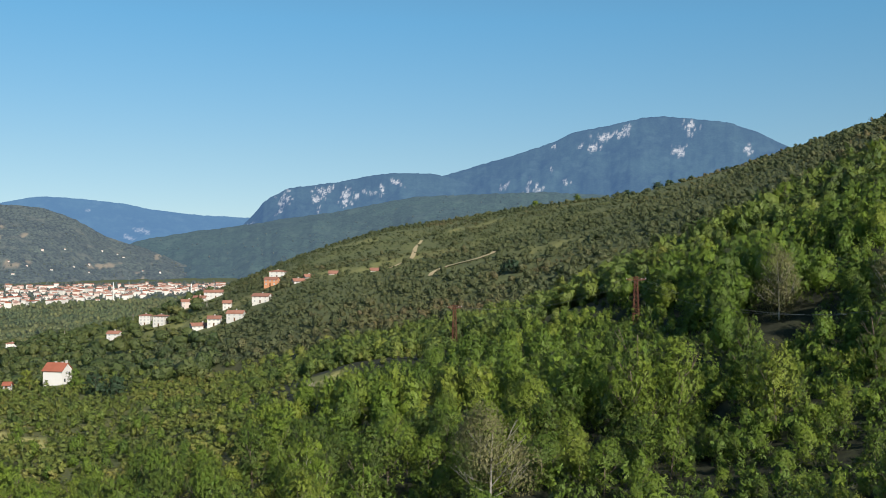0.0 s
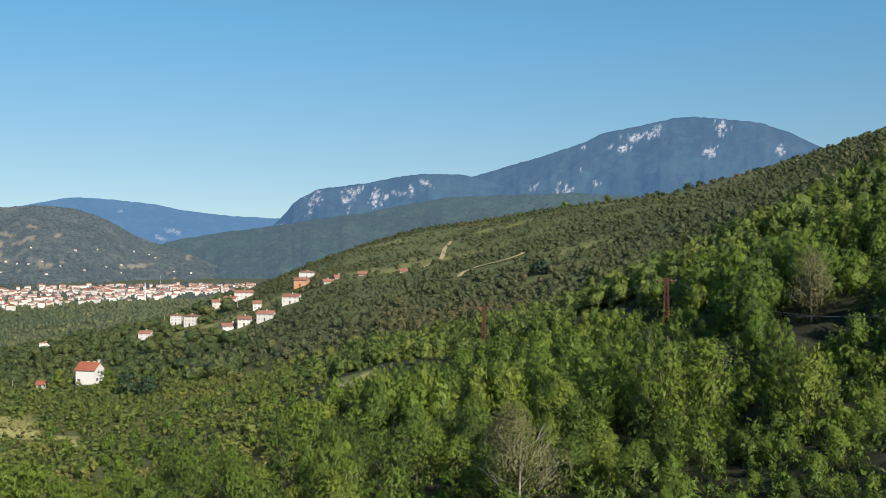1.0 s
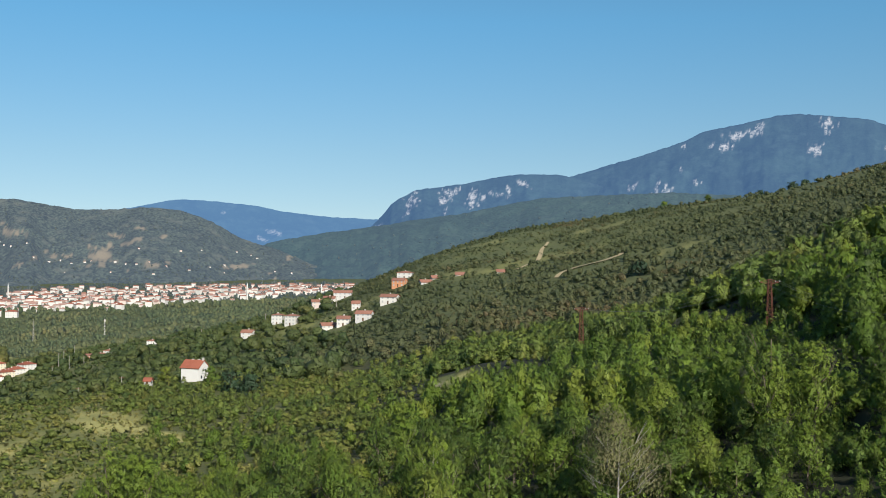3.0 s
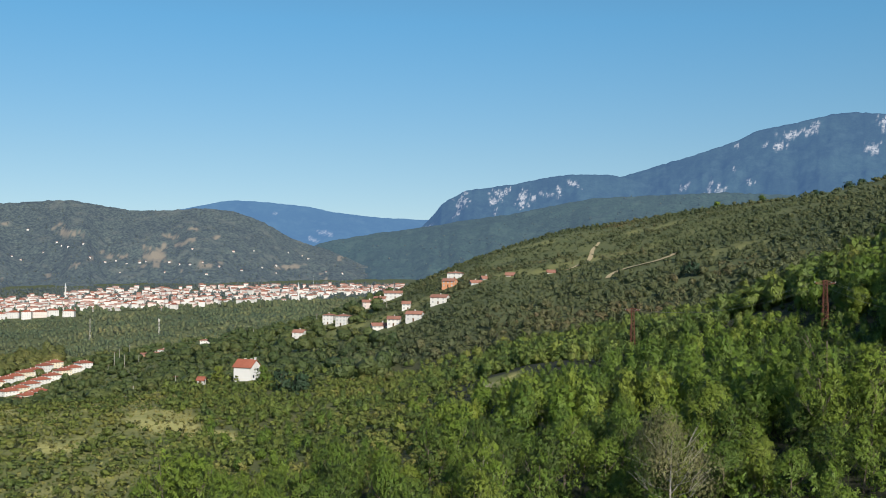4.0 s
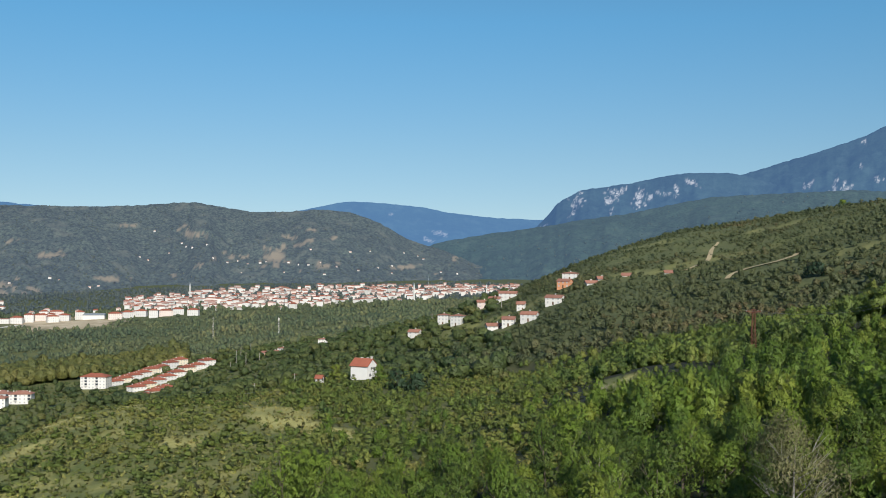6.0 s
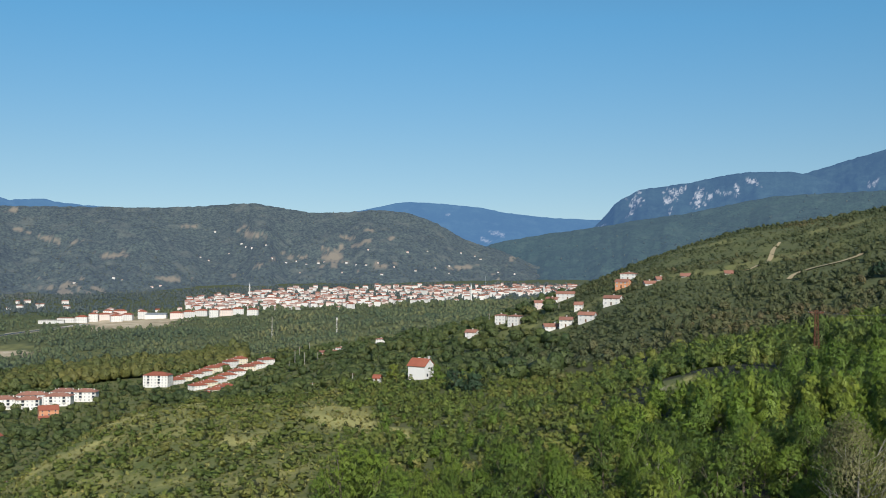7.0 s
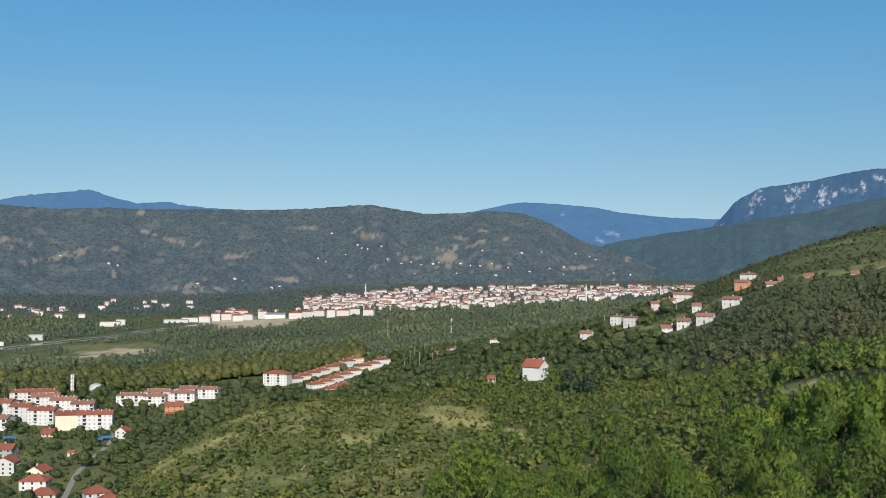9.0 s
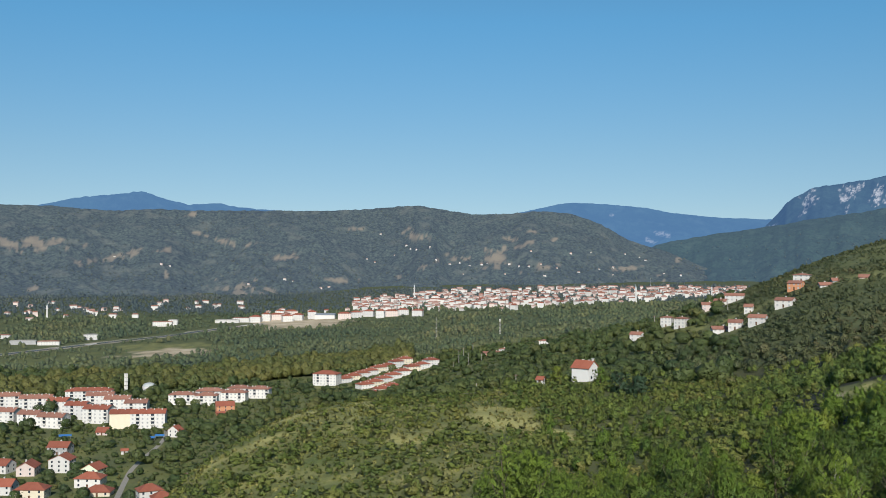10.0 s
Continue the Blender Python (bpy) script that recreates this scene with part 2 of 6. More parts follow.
M["bark_pale"] = plain("bark_pale", (0.30, 0.285, 0.255), (0.46, 0.44, 0.40), 3, 0.85)
M["white_wall"] = plain("white_wall", (0.58, 0.57, 0.55), (0.70, 0.69, 0.67), 0.4)
M["bright_wall"] = plain("bright_wall", (0.74, 0.73, 0.71), (0.82, 0.81, 0.79), 0.4)
M["estate_wall"] = plain("estate_wall", (0.64, 0.63, 0.61), (0.74, 0.73, 0.71), 0.4)
M["cream_wall"] = plain("cream_wall", (0.66, 0.60, 0.47), (0.74, 0.68, 0.55), 0.4)
M["pink_wall"] = plain("pink_wall", (0.62, 0.52, 0.48), (0.70, 0.60, 0.56), 0.4)
M["mint_wall"] = plain("mint_wall", (0.58, 0.66, 0.50), (0.68, 0.74, 0.58), 0.4)
M["brick_wall"] = plain("brick_wall", (0.54, 0.25, 0.135), (0.64, 0.32, 0.18), 0.8)
M["grey_wall"] = plain("grey_wall", (0.36, 0.36, 0.36), (0.5, 0.5, 0.49), 0.4)
M["roof_tile"] = plain("roof_tile", (0.27, 0.085, 0.052), (0.38, 0.135, 0.088), 0.35, 0.8)
M["roof_old"] = plain("roof_old", (0.27, 0.125, 0.09), (0.38, 0.20, 0.15), 0.35, 0.85)
# tiles of the far town, their red paled for the haze over the valley
M["roof_town"] = plain("roof_town", (0.36, 0.215, 0.18), (0.48, 0.31, 0.26), 0.35, 0.85)
M["window"] = plain("window", (0.03, 0.04, 0.055), (0.06, 0.07, 0.09), 0.6, 0.15)
# glass of far windows, lightened to stand for the haze in front
M["pane_pale"] = plain("pane_pale", (0.34, 0.35, 0.36), (0.46, 0.47, 0.48), 0.6, 0.3)
M["wood_door"] = plain("wood_door", (0.10, 0.055, 0.03), (0.16, 0.09, 0.05), 2)
M["rust"] = plain("rust", (0.13, 0.052, 0.036), (0.20, 0.085, 0.055), 2.0, 0.75, 0.2)
M["concrete"] = plain("concrete", (0.34, 0.33, 0.30), (0.48, 0.46, 0.43), 1.0)
M["asphalt"] = plain("asphalt", (0.30, 0.28, 0.24), (0.42, 0.39, 0.34), 0.5)
M["track"] = plain("track", (0.38, 0.31, 0.18), (0.50, 0.42, 0.27), 0.3)
M["river_bed"] = plain("river_bed", (0.24, 0.22, 0.15), (0.46, 0.42, 0.34), 0.03)
M["zinc"] = plain("zinc", (0.45, 0.48, 0.50), (0.6, 0.62, 0.63), 0.5, 0.4, 0.6)
M["dome"] = plain("dome", (0.46, 0.49, 0.48), (0.58, 0.60, 0.59), 0.5, 0.5, 0.0)
M["blue_sheet"] = plain("blue_sheet", (0.04, 0.16, 0.42), (0.08, 0.24, 0.52), 1.0, 0.5)
M["wire"] = plain("wire", (0.30, 0.29, 0.27), (0.4, 0.38, 0.36), 1.0, 0.5, 0.5)
M["water"] = plain("water", (0.09, 0.12, 0.15), (0.13, 0.16, 0.19), 0.02, 0.06, 0.0, 0.001)
# haze of the distance, put into these far materials as a blue glow
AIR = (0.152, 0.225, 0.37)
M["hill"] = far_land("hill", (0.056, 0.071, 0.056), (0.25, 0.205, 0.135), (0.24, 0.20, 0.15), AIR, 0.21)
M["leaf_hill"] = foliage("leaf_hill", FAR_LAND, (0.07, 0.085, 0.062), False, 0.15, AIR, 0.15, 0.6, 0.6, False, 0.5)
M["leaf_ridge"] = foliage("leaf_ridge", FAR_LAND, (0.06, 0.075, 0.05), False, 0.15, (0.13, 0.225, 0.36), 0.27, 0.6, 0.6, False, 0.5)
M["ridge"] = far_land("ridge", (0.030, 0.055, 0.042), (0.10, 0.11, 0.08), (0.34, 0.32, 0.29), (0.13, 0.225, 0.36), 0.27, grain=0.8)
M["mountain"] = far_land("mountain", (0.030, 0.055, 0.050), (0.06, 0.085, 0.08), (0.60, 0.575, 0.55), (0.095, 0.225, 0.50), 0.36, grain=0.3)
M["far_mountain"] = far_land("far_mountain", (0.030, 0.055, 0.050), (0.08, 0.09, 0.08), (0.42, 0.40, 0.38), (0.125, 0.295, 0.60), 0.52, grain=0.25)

# ---- the land ----
def polar(az, r):
    return -math.sin(radians(az)) * r, math.cos(radians(az)) * r


def lattice(ix, iy, seed):
    h = (ix * 374761393 + iy * 668265263 + seed * 974634777) & 0xFFFFFFFF
    h = ((h ^ (h >> 13)) * 1274126177) & 0xFFFFFFFF
    return ((h ^ (h >> 16)) & 0xFFFF) / 65535.0


def rough(x, y, size, octaves=4, seed=1):
    """Smooth noise, about -1 to 1, with features of that size in metres."""
    x, y = np.asarray(x, float) / size, np.asarray(y, float) / size
    total, amp, norm = 0.0, 1.0, 0.0
    for o in range(octaves):
        ix, iy = np.floor(x).astype(np.int64), np.floor(y).astype(np.int64)
        fx, fy = x - ix, y - iy
        fx, fy = fx * fx * (3 - 2 * fx), fy * fy * (3 - 2 * fy)
        a, b = lattice(ix, iy, seed + o), lattice(ix + 1, iy, seed + o)
        c, d = lattice(ix, iy + 1, seed + o), lattice(ix + 1, iy + 1, seed + o)
        total = total + amp * ((a * (1 - fx) + b * fx) * (1 - fy) + (c * (1 - fx) + d * fx) * fy)
        norm += amp
        x, y, amp = x * 2.03 + 7.1, y * 2.03 + 3.7, amp * 0.5
    return total / norm * 2 - 1


# heights of the ground along lines that run out over the land: degrees to the left, then (distance, height)
LINES = [
    (-180, [(0, 88), (100, 98), (400, 130), (1000, 190), (5000, 200)]),
    (-60, [(0, 88), (80, 97), (200, 118), (400, 160), (800, 235), (1500, 260), (5000, 150)]),
    (-24, [(0, 88), (80, 95), (150, 106), (250, 126), (350, 149), (450, 160), (600, 185), (800, 232), (1000, 250), (1500, 240), (2500, 150), (5000, 100)]),
    (-16, [(0, 88), (80, 94), (150, 100), (250, 112), (330, 130), (400, 131), (500, 128), (700, 169), (900, 203), (1000, 206), (1500, 180), (2500, 140), (5000, 100)]),
    (-10, [(0, 88), (80, 93), (150, 95), (250, 104), (320, 114), (400, 108), (500, 108), (700, 147), (900, 179), (1000, 181), (1500, 160), (2500, 120), (5000, 100)]),
    (-4, [(0, 88), (80, 92), (150, 93), (250, 95), (330, 102), (420, 94), (550, 98), (750, 137), (950, 170), (1100, 174), (1500, 150), (2500, 110), (5000, 100)]),
    (0, [(0, 88), (80, 91), (150, 91), (250, 90), (330, 93), (420, 86), (550, 92), (750, 126), (1000, 159), (1150, 164), (1600, 140), (2500, 90), (5000, 100)]),
    (4, [(0, 88), (80, 91), (150, 90), (250, 88), (330, 92), (420, 80), (550, 86), (750, 114), (950, 147), (1100, 150), (1600, 120), (2500, 70), (5000, 100)]),
    (8, [(0, 88), (80, 91), (150, 89), (250, 87), (330, 84), (420, 75), (550, 80), (700, 105), (850, 122), (1000, 123), (1600, 90), (2500, 60), (5000, 100)]),
    (13, [(0, 88), (80, 91), (150, 88), (250, 80), (350, 74), (450, 70), (600, 68), (800, 81), (900, 88), (1000, 86), (1200, 65), (1800, 42), (2300, 46), (2750, 66), (5000, 90)]),
    (18, [(0, 88), (80, 91), (150, 87), (250, 78), (350, 74), (450, 72), (520, 68), (620, 61), (800, 66), (900, 62), (1100, 50), (1500, 40), (2000, 34), (2750, 66), (5000, 90)]),
    (22, [(0, 88), (80, 91), (150, 86), (250, 79), (300, 76), (400, 73), (470, 70), (560, 55), (700, 48), (1000, 38), (1500, 28), (2000, 26), (2750, 64), (5000, 90)]),
    (30, [(0, 88), (80, 90), (150, 84), (250, 80), (330, 79), (400, 70), (500, 50), (700, 16), (900, 4), (1500, 8), (2000, 16), (2750, 56), (5000, 80)]),
    (36, [(0, 88), (80, 89), (150, 80), (250, 76), (330, 76), (400, 64), (500, 36), (600, 10), (900, 0), (1500, 2), (2000, 8), (2700, 36), (5000, 80)]),
    (41, [(0, 88), (80, 87), (150, 75), (250, 70), (300, 64), (380, 38), (480, 6), (600, 0), (1500, 0), (2000, 5), (2700, 36), (5000, 80)]),
    (45, [(0, 88), (80, 84), (150, 66), (250, 45), (330, 20), (430, 3), (600, 0), (1500, 0), (2000, 5), (2700, 36), (5000, 80)]),
    (52, [(0, 88), (80, 80), (150, 56), (250, 26), (330, 6), (430, 0), (1500, 0), (2000, 5), (2700, 36), (5000, 80)]),
    (75, [(0, 88), (80, 80), (200, 60), (400, 30), (700, 5), (1500, 0), (2700, 36), (5000, 80)]),
    (180, [(0, 88), (100, 98), (400, 130), (1000, 190), (5000, 200)]),
]
_lr = np.linspace(math.log(20), math.log(5020), 420)
_rk = np.exp(_lr) - 20
_la = np.linspace(-180, 180, 721)
_cols = np.array([np.interp(_rk, *zip(*line)) for _, line in LINES])
_tab = np.stack([np.interp(_la, [a for a, _ in LINES], _cols[:, j]) for j in range(len(_rk))], 1)


def blurred(t, sigma, axis):
    k = np.exp(-0.5 * (np.arange(-3 * sigma, 3 * sigma + 1) / sigma) ** 2)
    k /= k.sum()
    pad = [(0, 0), (0, 0)]
    pad[axis] = (3 * sigma, 3 * sigma)
    return np.apply_along_axis(lambda v: np.convolve(v, k, "valid"), axis, np.pad(t, pad, mode="edge"))


_tab = blurred(blurred(_tab, 3, 0), 4, 1)


def ground_z(x, y):
    x, y = np.asarray(x, float), np.asarray(y, float)
    r = np.hypot(x, y)
    az = np.degrees(np.arctan2(-x, y))
    u = np.clip((az + 180) * 2, 0, 719.999)
    v = np.clip((np.log(r + 20) - _lr[0]) / (_lr[1] - _lr[0]), 0, 418.999)
    i, j = u.astype(int), v.astype(int)
    fu, fv = u - i, v - j
    z = (_tab[i, j] * (1 - fu) + _tab[i + 1, j] * fu) * (1 - fv) + (_tab[i, j + 1] * (1 - fu) + _tab[i + 1, j + 1] * fu) * fv
    # gullies on the wooded side
    for a0, a1, r0, wide, deep in ((-23, -11, 190, 8, 6.5), (-18, -12, 152, 6, 5.0), (-15, -8.5, 277, 8, 6.0), (-9, -2, 212, 7, 4.0)):
        along = np.clip((az - a0) / 2, 0, 1) * np.clip((a1 - az) / 2, 0, 1)
        z = z - deep * along * np.exp(-((r - r0 - 8 * np.sin(az * 0.9)) / wide) ** 2)
    slope = np.clip((z - 4) / 30, 0, 1)
    return z + slope * (rough(x, y, 70, 4, 3) * np.clip(r / 120, 0, 2.2) + rough(x, y, 14, 2, 9) * 0.5)


def gz(x, y):
    return float(ground_z(np.array([x]), np.array([y]))[0])


# open patches: degrees, distance, half width across and along the line of sight (m), turn, which mask
PATCHES = [
    (5.75, 309, 2.6, 8, 0, "dry"), (6.95, 292, 1.2, 10, 0, "soil"), (6.4, 304, 2.0, 5, 0, "dry"), (6.1, 304, 7, 20, 0, "grass"), (23.5, 286, 10, 28, 8, "dry"), (22.6, 276, 5, 9, 0, "dry"), (15.5, 330, 7, 9, 0, "grass"),
    (12.1, 745, 34, 14, 0, "dry"), (2.4, 760, 50, 13, 15, "dry"), (-5.4, 690, 20, 16, 0, "dry"), (5.0, 905, 24, 14, 0, "dry"), (3.9, 835, 40, 20, 10, "grass"), (1.8, 815, 24, 14, 0, "grass"), (-7.2, 905, 20, 12, 0, "grass"), (6.8, 830, 20, 10, 0, "grass"), (-13, 860, 22, 12, 0, "grass"), (-1.8, 880, 22, 10, 0, "dry"), (3.6, 850, 14, 20, 0, "grass"), (-9, 800, 25, 14, 0, "grass"),
    (41.3, 1475, 50, 50, 14, "soil"), (42.9, 1430, 30, 18, 0, "soil"), (41.8, 1560, 60, 60, 10, "dry"), (34.7, 1975, 78, 105, 0, "soil"), (36.2, 2010, 40, 70, 0, "soil"), (43.6, 1590, 40, 60, 0, "grass"),
    (45.4, 690, 16, 14, 0, "grass"), (43.3, 700, 14, 12, 0, "grass"), (22, 1500, 60, 30, 0, "grass"), (20, 1250, 50, 25, 0, "dry"), (26, 900, 40, 25, 0, "grass"), (19, 1000, 30, 16, 0, "grass"), (24, 1300, 60, 20, 0, "dry"), (17, 1400, 50, 18, 0, "grass"),
    (25.6, 385, 14, 12, 15, "dry"), (33, 290, 7, 10, 0, "grass"), (38, 270, 7, 8, 0, "dry"), (35.5, 318, 9, 6, 0, "dry"), (29, 245, 5, 8, 0, "dry"), (31.5, 325, 8, 6, 0, "dry"),
]


def patch_mask(x, y, which):
    out = np.zeros(np.shape(x))
    wob = rough(x, y, 15, 4, 21) * 1.0
    for az, r, a, b, turn, kind in PATCHES:
        if kind not in which:
            continue
        cx, cy = polar(az, r)
        t = radians(az + turn)
        dx, dy = x - cx, y - cy
        u, v = dx * math.cos(t) + dy * math.sin(t), -dx * math.sin(t) + dy * math.cos(t)
        out = np.maximum(out, np.clip((1.15 - np.sqrt((u / a) ** 2 + (v / b) ** 2) + wob) * 4, 0, 1))
    return out


def mesh_from(name, verts, faces, material_, smooth=False, floats=None, out=None):
    """verts (n, 3) and faces (m, 3 or 4) as arrays; floats: named values for each vertex."""
    me = bpy.data.meshes.new(name)
    verts, faces = np.asarray(verts, np.float32), np.asarray(faces, np.int32)
    k = faces.shape[1]
    me.vertices.add(len(verts)), me.loops.add(faces.size), me.polygons.add(len(faces))
    me.vertices.foreach_set("co", verts.ravel())
    me.loops.foreach_set("vertex_index", faces.ravel())
    me.polygons.foreach_set("loop_start", np.arange(0, faces.size, k, dtype=np.int32))
    me.polygons.foreach_set("use_smooth", np.full(len(faces), smooth))
    me.update(calc_edges=True)
    for key, values in (floats or {}).items():
        me.attributes.new(key, "FLOAT", "POINT").data.foreach_set("value", np.asarray(values, np.float32).ravel())
    me.materials.append(material_)
    if out is not None:
        me.attributes.new("out", "FLOAT_VECTOR", "POINT").data.foreach_set("vector", np.asarray(out, np.float32).ravel())
    return me


def grid_faces(nu, nv):
    i = np.arange(nu * nv).reshape(nu, nv)
    return np.stack([i[:-1, :-1], i[1:, :-1], i[1:, 1:], i[:-1, 1:]], -1).reshape(-1, 4)


# the cut under the power line
CUT = [polar(-30, 125), polar(-21.5, 150), polar(-17.5, 166), polar(-13.4, 188), polar(-11.6, 225), polar(-10.0, 266), polar(-8.0, 292), polar(-5.8, 330)]


def from_cut(x, y):
    """Distance from the middle of the cut, in metres, positive on its uphill side."""
    best, side = np.full(np.shape(x), 1e9), np.zeros(np.shape(x))
    for (ax, ay), (bx, by) in zip(CUT[:-1], CUT[1:]):
        dx, dy = bx - ax, by - ay
        f = np.clip(((x - ax) * dx + (y - ay) * dy) / (dx * dx + dy * dy), 0, 1)
        d = np.hypot(x - ax - f * dx, y - ay - f * dy)
        s_ = np.sign(dy * (x - ax) - dx * (y - ay))
        side, best = np.where(d < best, s_, side), np.minimum(d, best)
    return best * side


_az = np.concatenate([np.linspace(-180, -34, 40, endpoint=False), np.linspace(-34, 60, 250, endpoint=False), np.linspace(60, 180, 34)])
_r = np.concatenate([np.exp(np.linspace(math.log(20.0), math.log(470), 118)) - 20, np.arange(462, 2800, 22.0), np.linspace(2900, 4980, 9)])
A, R = np.meshgrid(_az[::-1], _r, indexing="ij")
GX, GY = -np.sin(np.radians(A)) * R, np.cos(np.radians(A)) * R
GZ = ground_z(GX, GY)
open_noise = rough(GX, GY, 9, 4, 5)
shrubby = np.clip((A - 23) / 5, 0, 1) * np.clip((130 - A) / 50, 0, 1) * np.clip((430 - R) / 40, 0, 1)
valley = np.clip((R - 450) / 100, 0, 1) * np.clip((A - 9) / 4, 0.2 + 0.3 * np.clip((R - 680) / 100, 0, 1), 1) * np.clip((2450 - R) / 500, 0.15, 1)
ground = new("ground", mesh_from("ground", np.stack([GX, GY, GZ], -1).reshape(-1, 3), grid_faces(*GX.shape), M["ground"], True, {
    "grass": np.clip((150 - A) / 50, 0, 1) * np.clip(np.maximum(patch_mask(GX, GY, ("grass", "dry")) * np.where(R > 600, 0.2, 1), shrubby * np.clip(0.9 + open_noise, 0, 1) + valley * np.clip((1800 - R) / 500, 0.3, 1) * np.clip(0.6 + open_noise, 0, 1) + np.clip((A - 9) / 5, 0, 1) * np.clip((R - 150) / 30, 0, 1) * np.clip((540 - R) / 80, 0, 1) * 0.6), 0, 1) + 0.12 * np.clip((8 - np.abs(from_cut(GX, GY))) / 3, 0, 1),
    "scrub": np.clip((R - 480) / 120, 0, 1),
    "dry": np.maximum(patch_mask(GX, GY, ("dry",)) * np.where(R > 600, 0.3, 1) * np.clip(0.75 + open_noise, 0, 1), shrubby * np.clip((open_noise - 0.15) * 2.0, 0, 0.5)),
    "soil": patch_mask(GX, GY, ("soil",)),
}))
tagged(ground, "green hillside and valley floor with grass and undergrowth", "ground", kind="structure")


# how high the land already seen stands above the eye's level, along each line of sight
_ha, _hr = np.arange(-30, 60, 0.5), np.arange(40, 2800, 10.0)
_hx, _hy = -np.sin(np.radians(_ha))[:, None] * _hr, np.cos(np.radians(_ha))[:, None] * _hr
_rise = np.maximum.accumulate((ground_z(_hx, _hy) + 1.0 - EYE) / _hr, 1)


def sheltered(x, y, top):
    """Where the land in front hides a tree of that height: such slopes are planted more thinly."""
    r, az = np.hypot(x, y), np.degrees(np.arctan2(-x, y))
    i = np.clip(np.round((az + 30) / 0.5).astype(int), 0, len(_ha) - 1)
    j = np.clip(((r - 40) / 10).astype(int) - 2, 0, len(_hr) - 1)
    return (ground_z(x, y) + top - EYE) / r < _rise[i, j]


RANGES = {}


def ridge(name, crest, r_foot, r_crest, z_foot, mat, label, gully, nu, nv, rocks=(), opens=(), jag=0.06, seed=1):
    """A range: its crest line as (degrees, elevation in degrees), a wooded front that falls to its foot, and a back."""
    az = np.linspace(crest[0][0], crest[-1][0], nu)
    el = np.interp(az, *zip(*crest))
    k = max(2, nu // 160)
    el = blurred(el[None, :].copy(), k, 1)[0]
    el = el + rough(az * 60, az * 0, 14, 4, seed) * jag
    v = np.concatenate([np.linspace(0, 1, nv), np.array([1.06, 1.2, 1.5])])
    U, V = np.meshgrid(az, v, indexing="ij")
    EL = np.repeat(el[:, None], len(v), 1)
    spur = rough(U * 60, V * 40, 220, 4, seed + 5)
    Rr = r_foot + (r_crest - r_foot) * V + spur * 90 * (1 - V) * (V < 1)
    zc = EYE + np.tan(np.radians(EL)) * r_crest
    rise = np.where(V <= 1, V ** 1.15, 1 - (V - 1) * 0.9)
    X, Y = -np.sin(np.radians(U)) * Rr, np.cos(np.radians(U)) * Rr
    Z = z_foot + (zc - z_foot) * rise
    env = np.clip(4 * V * (1 - V), 0, 1) ** 0.8
    Z = Z - env * gully * np.abs(rough(U * 60, V * 30, 260, 5, seed + 9)) + env * rough(X, Y, 45, 3, seed + 2) * gully * 0.22
    tilt = np.degrees(np.arctan2(Z - EYE, Rr))
    masks = {}
    for key, spots, size in (("rock", rocks, 30), ("open", opens, 60)):
        out = np.zeros(U.shape)
        wob = rough(U * 60, tilt * 60, 8 if key == "rock" else 14, 4, seed + 3)
        for a, e, da, de, turn in spots:
            t = radians(turn)
            u, w = (U - a) * math.cos(t) + (tilt - e) * math.sin(t), -(U - a) * math.sin(t) + (tilt - e) * math.cos(t)
            out = np.maximum(out, np.clip((1.0 - np.sqrt((u / da) ** 2 + (w / de) ** 2) + wob * 2.2) * 2.4, 0, 1))
        masks[key] = np.where(V <= 1, out, 0)
    Z = Z + masks["rock"] * rough(U * 60, tilt * 60, 4, 3, seed + 7) * 6
    RANGES[name] = (U[:, :nv], tilt[:, :nv], X[:, :nv], Y[:, :nv], Z[:, :nv], masks["open"][:, :nv])
    ob = new(name, mesh_from(name, np.stack([X, Y, Z], -1).reshape(-1, 3), grid_faces(*X.shape)[:, ::-1], mat, True, masks))
    return tagged(ob, label, "hill" if "hill" in name else "mountain", kind="structure")

_g = np.random.RandomState(5)
MEADOWS = [(12 + 42 * _g.rand(), -1.5 + 3.4 * _g.rand() ** 1.3, 0.15 + 0.4 * _g.rand(), 0.03 + 0.06 * _g.rand(), _g.uniform(-25, 25)) for _k in range(26)]
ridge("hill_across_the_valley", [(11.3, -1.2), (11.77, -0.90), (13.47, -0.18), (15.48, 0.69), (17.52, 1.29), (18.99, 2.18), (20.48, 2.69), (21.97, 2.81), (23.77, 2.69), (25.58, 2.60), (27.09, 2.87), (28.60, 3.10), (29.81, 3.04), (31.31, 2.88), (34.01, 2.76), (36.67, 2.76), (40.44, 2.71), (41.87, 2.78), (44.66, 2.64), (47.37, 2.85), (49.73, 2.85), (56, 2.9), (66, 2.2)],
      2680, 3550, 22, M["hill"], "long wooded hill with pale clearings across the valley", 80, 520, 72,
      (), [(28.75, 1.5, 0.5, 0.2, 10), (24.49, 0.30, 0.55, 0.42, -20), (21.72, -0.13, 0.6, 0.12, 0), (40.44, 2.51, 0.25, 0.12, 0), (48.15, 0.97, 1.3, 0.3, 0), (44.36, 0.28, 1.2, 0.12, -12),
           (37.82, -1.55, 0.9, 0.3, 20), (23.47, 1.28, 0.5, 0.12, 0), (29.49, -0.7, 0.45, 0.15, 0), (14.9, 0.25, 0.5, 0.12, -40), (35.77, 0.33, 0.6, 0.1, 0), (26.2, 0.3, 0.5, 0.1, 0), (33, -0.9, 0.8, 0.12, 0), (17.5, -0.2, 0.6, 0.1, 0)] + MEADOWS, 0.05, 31)
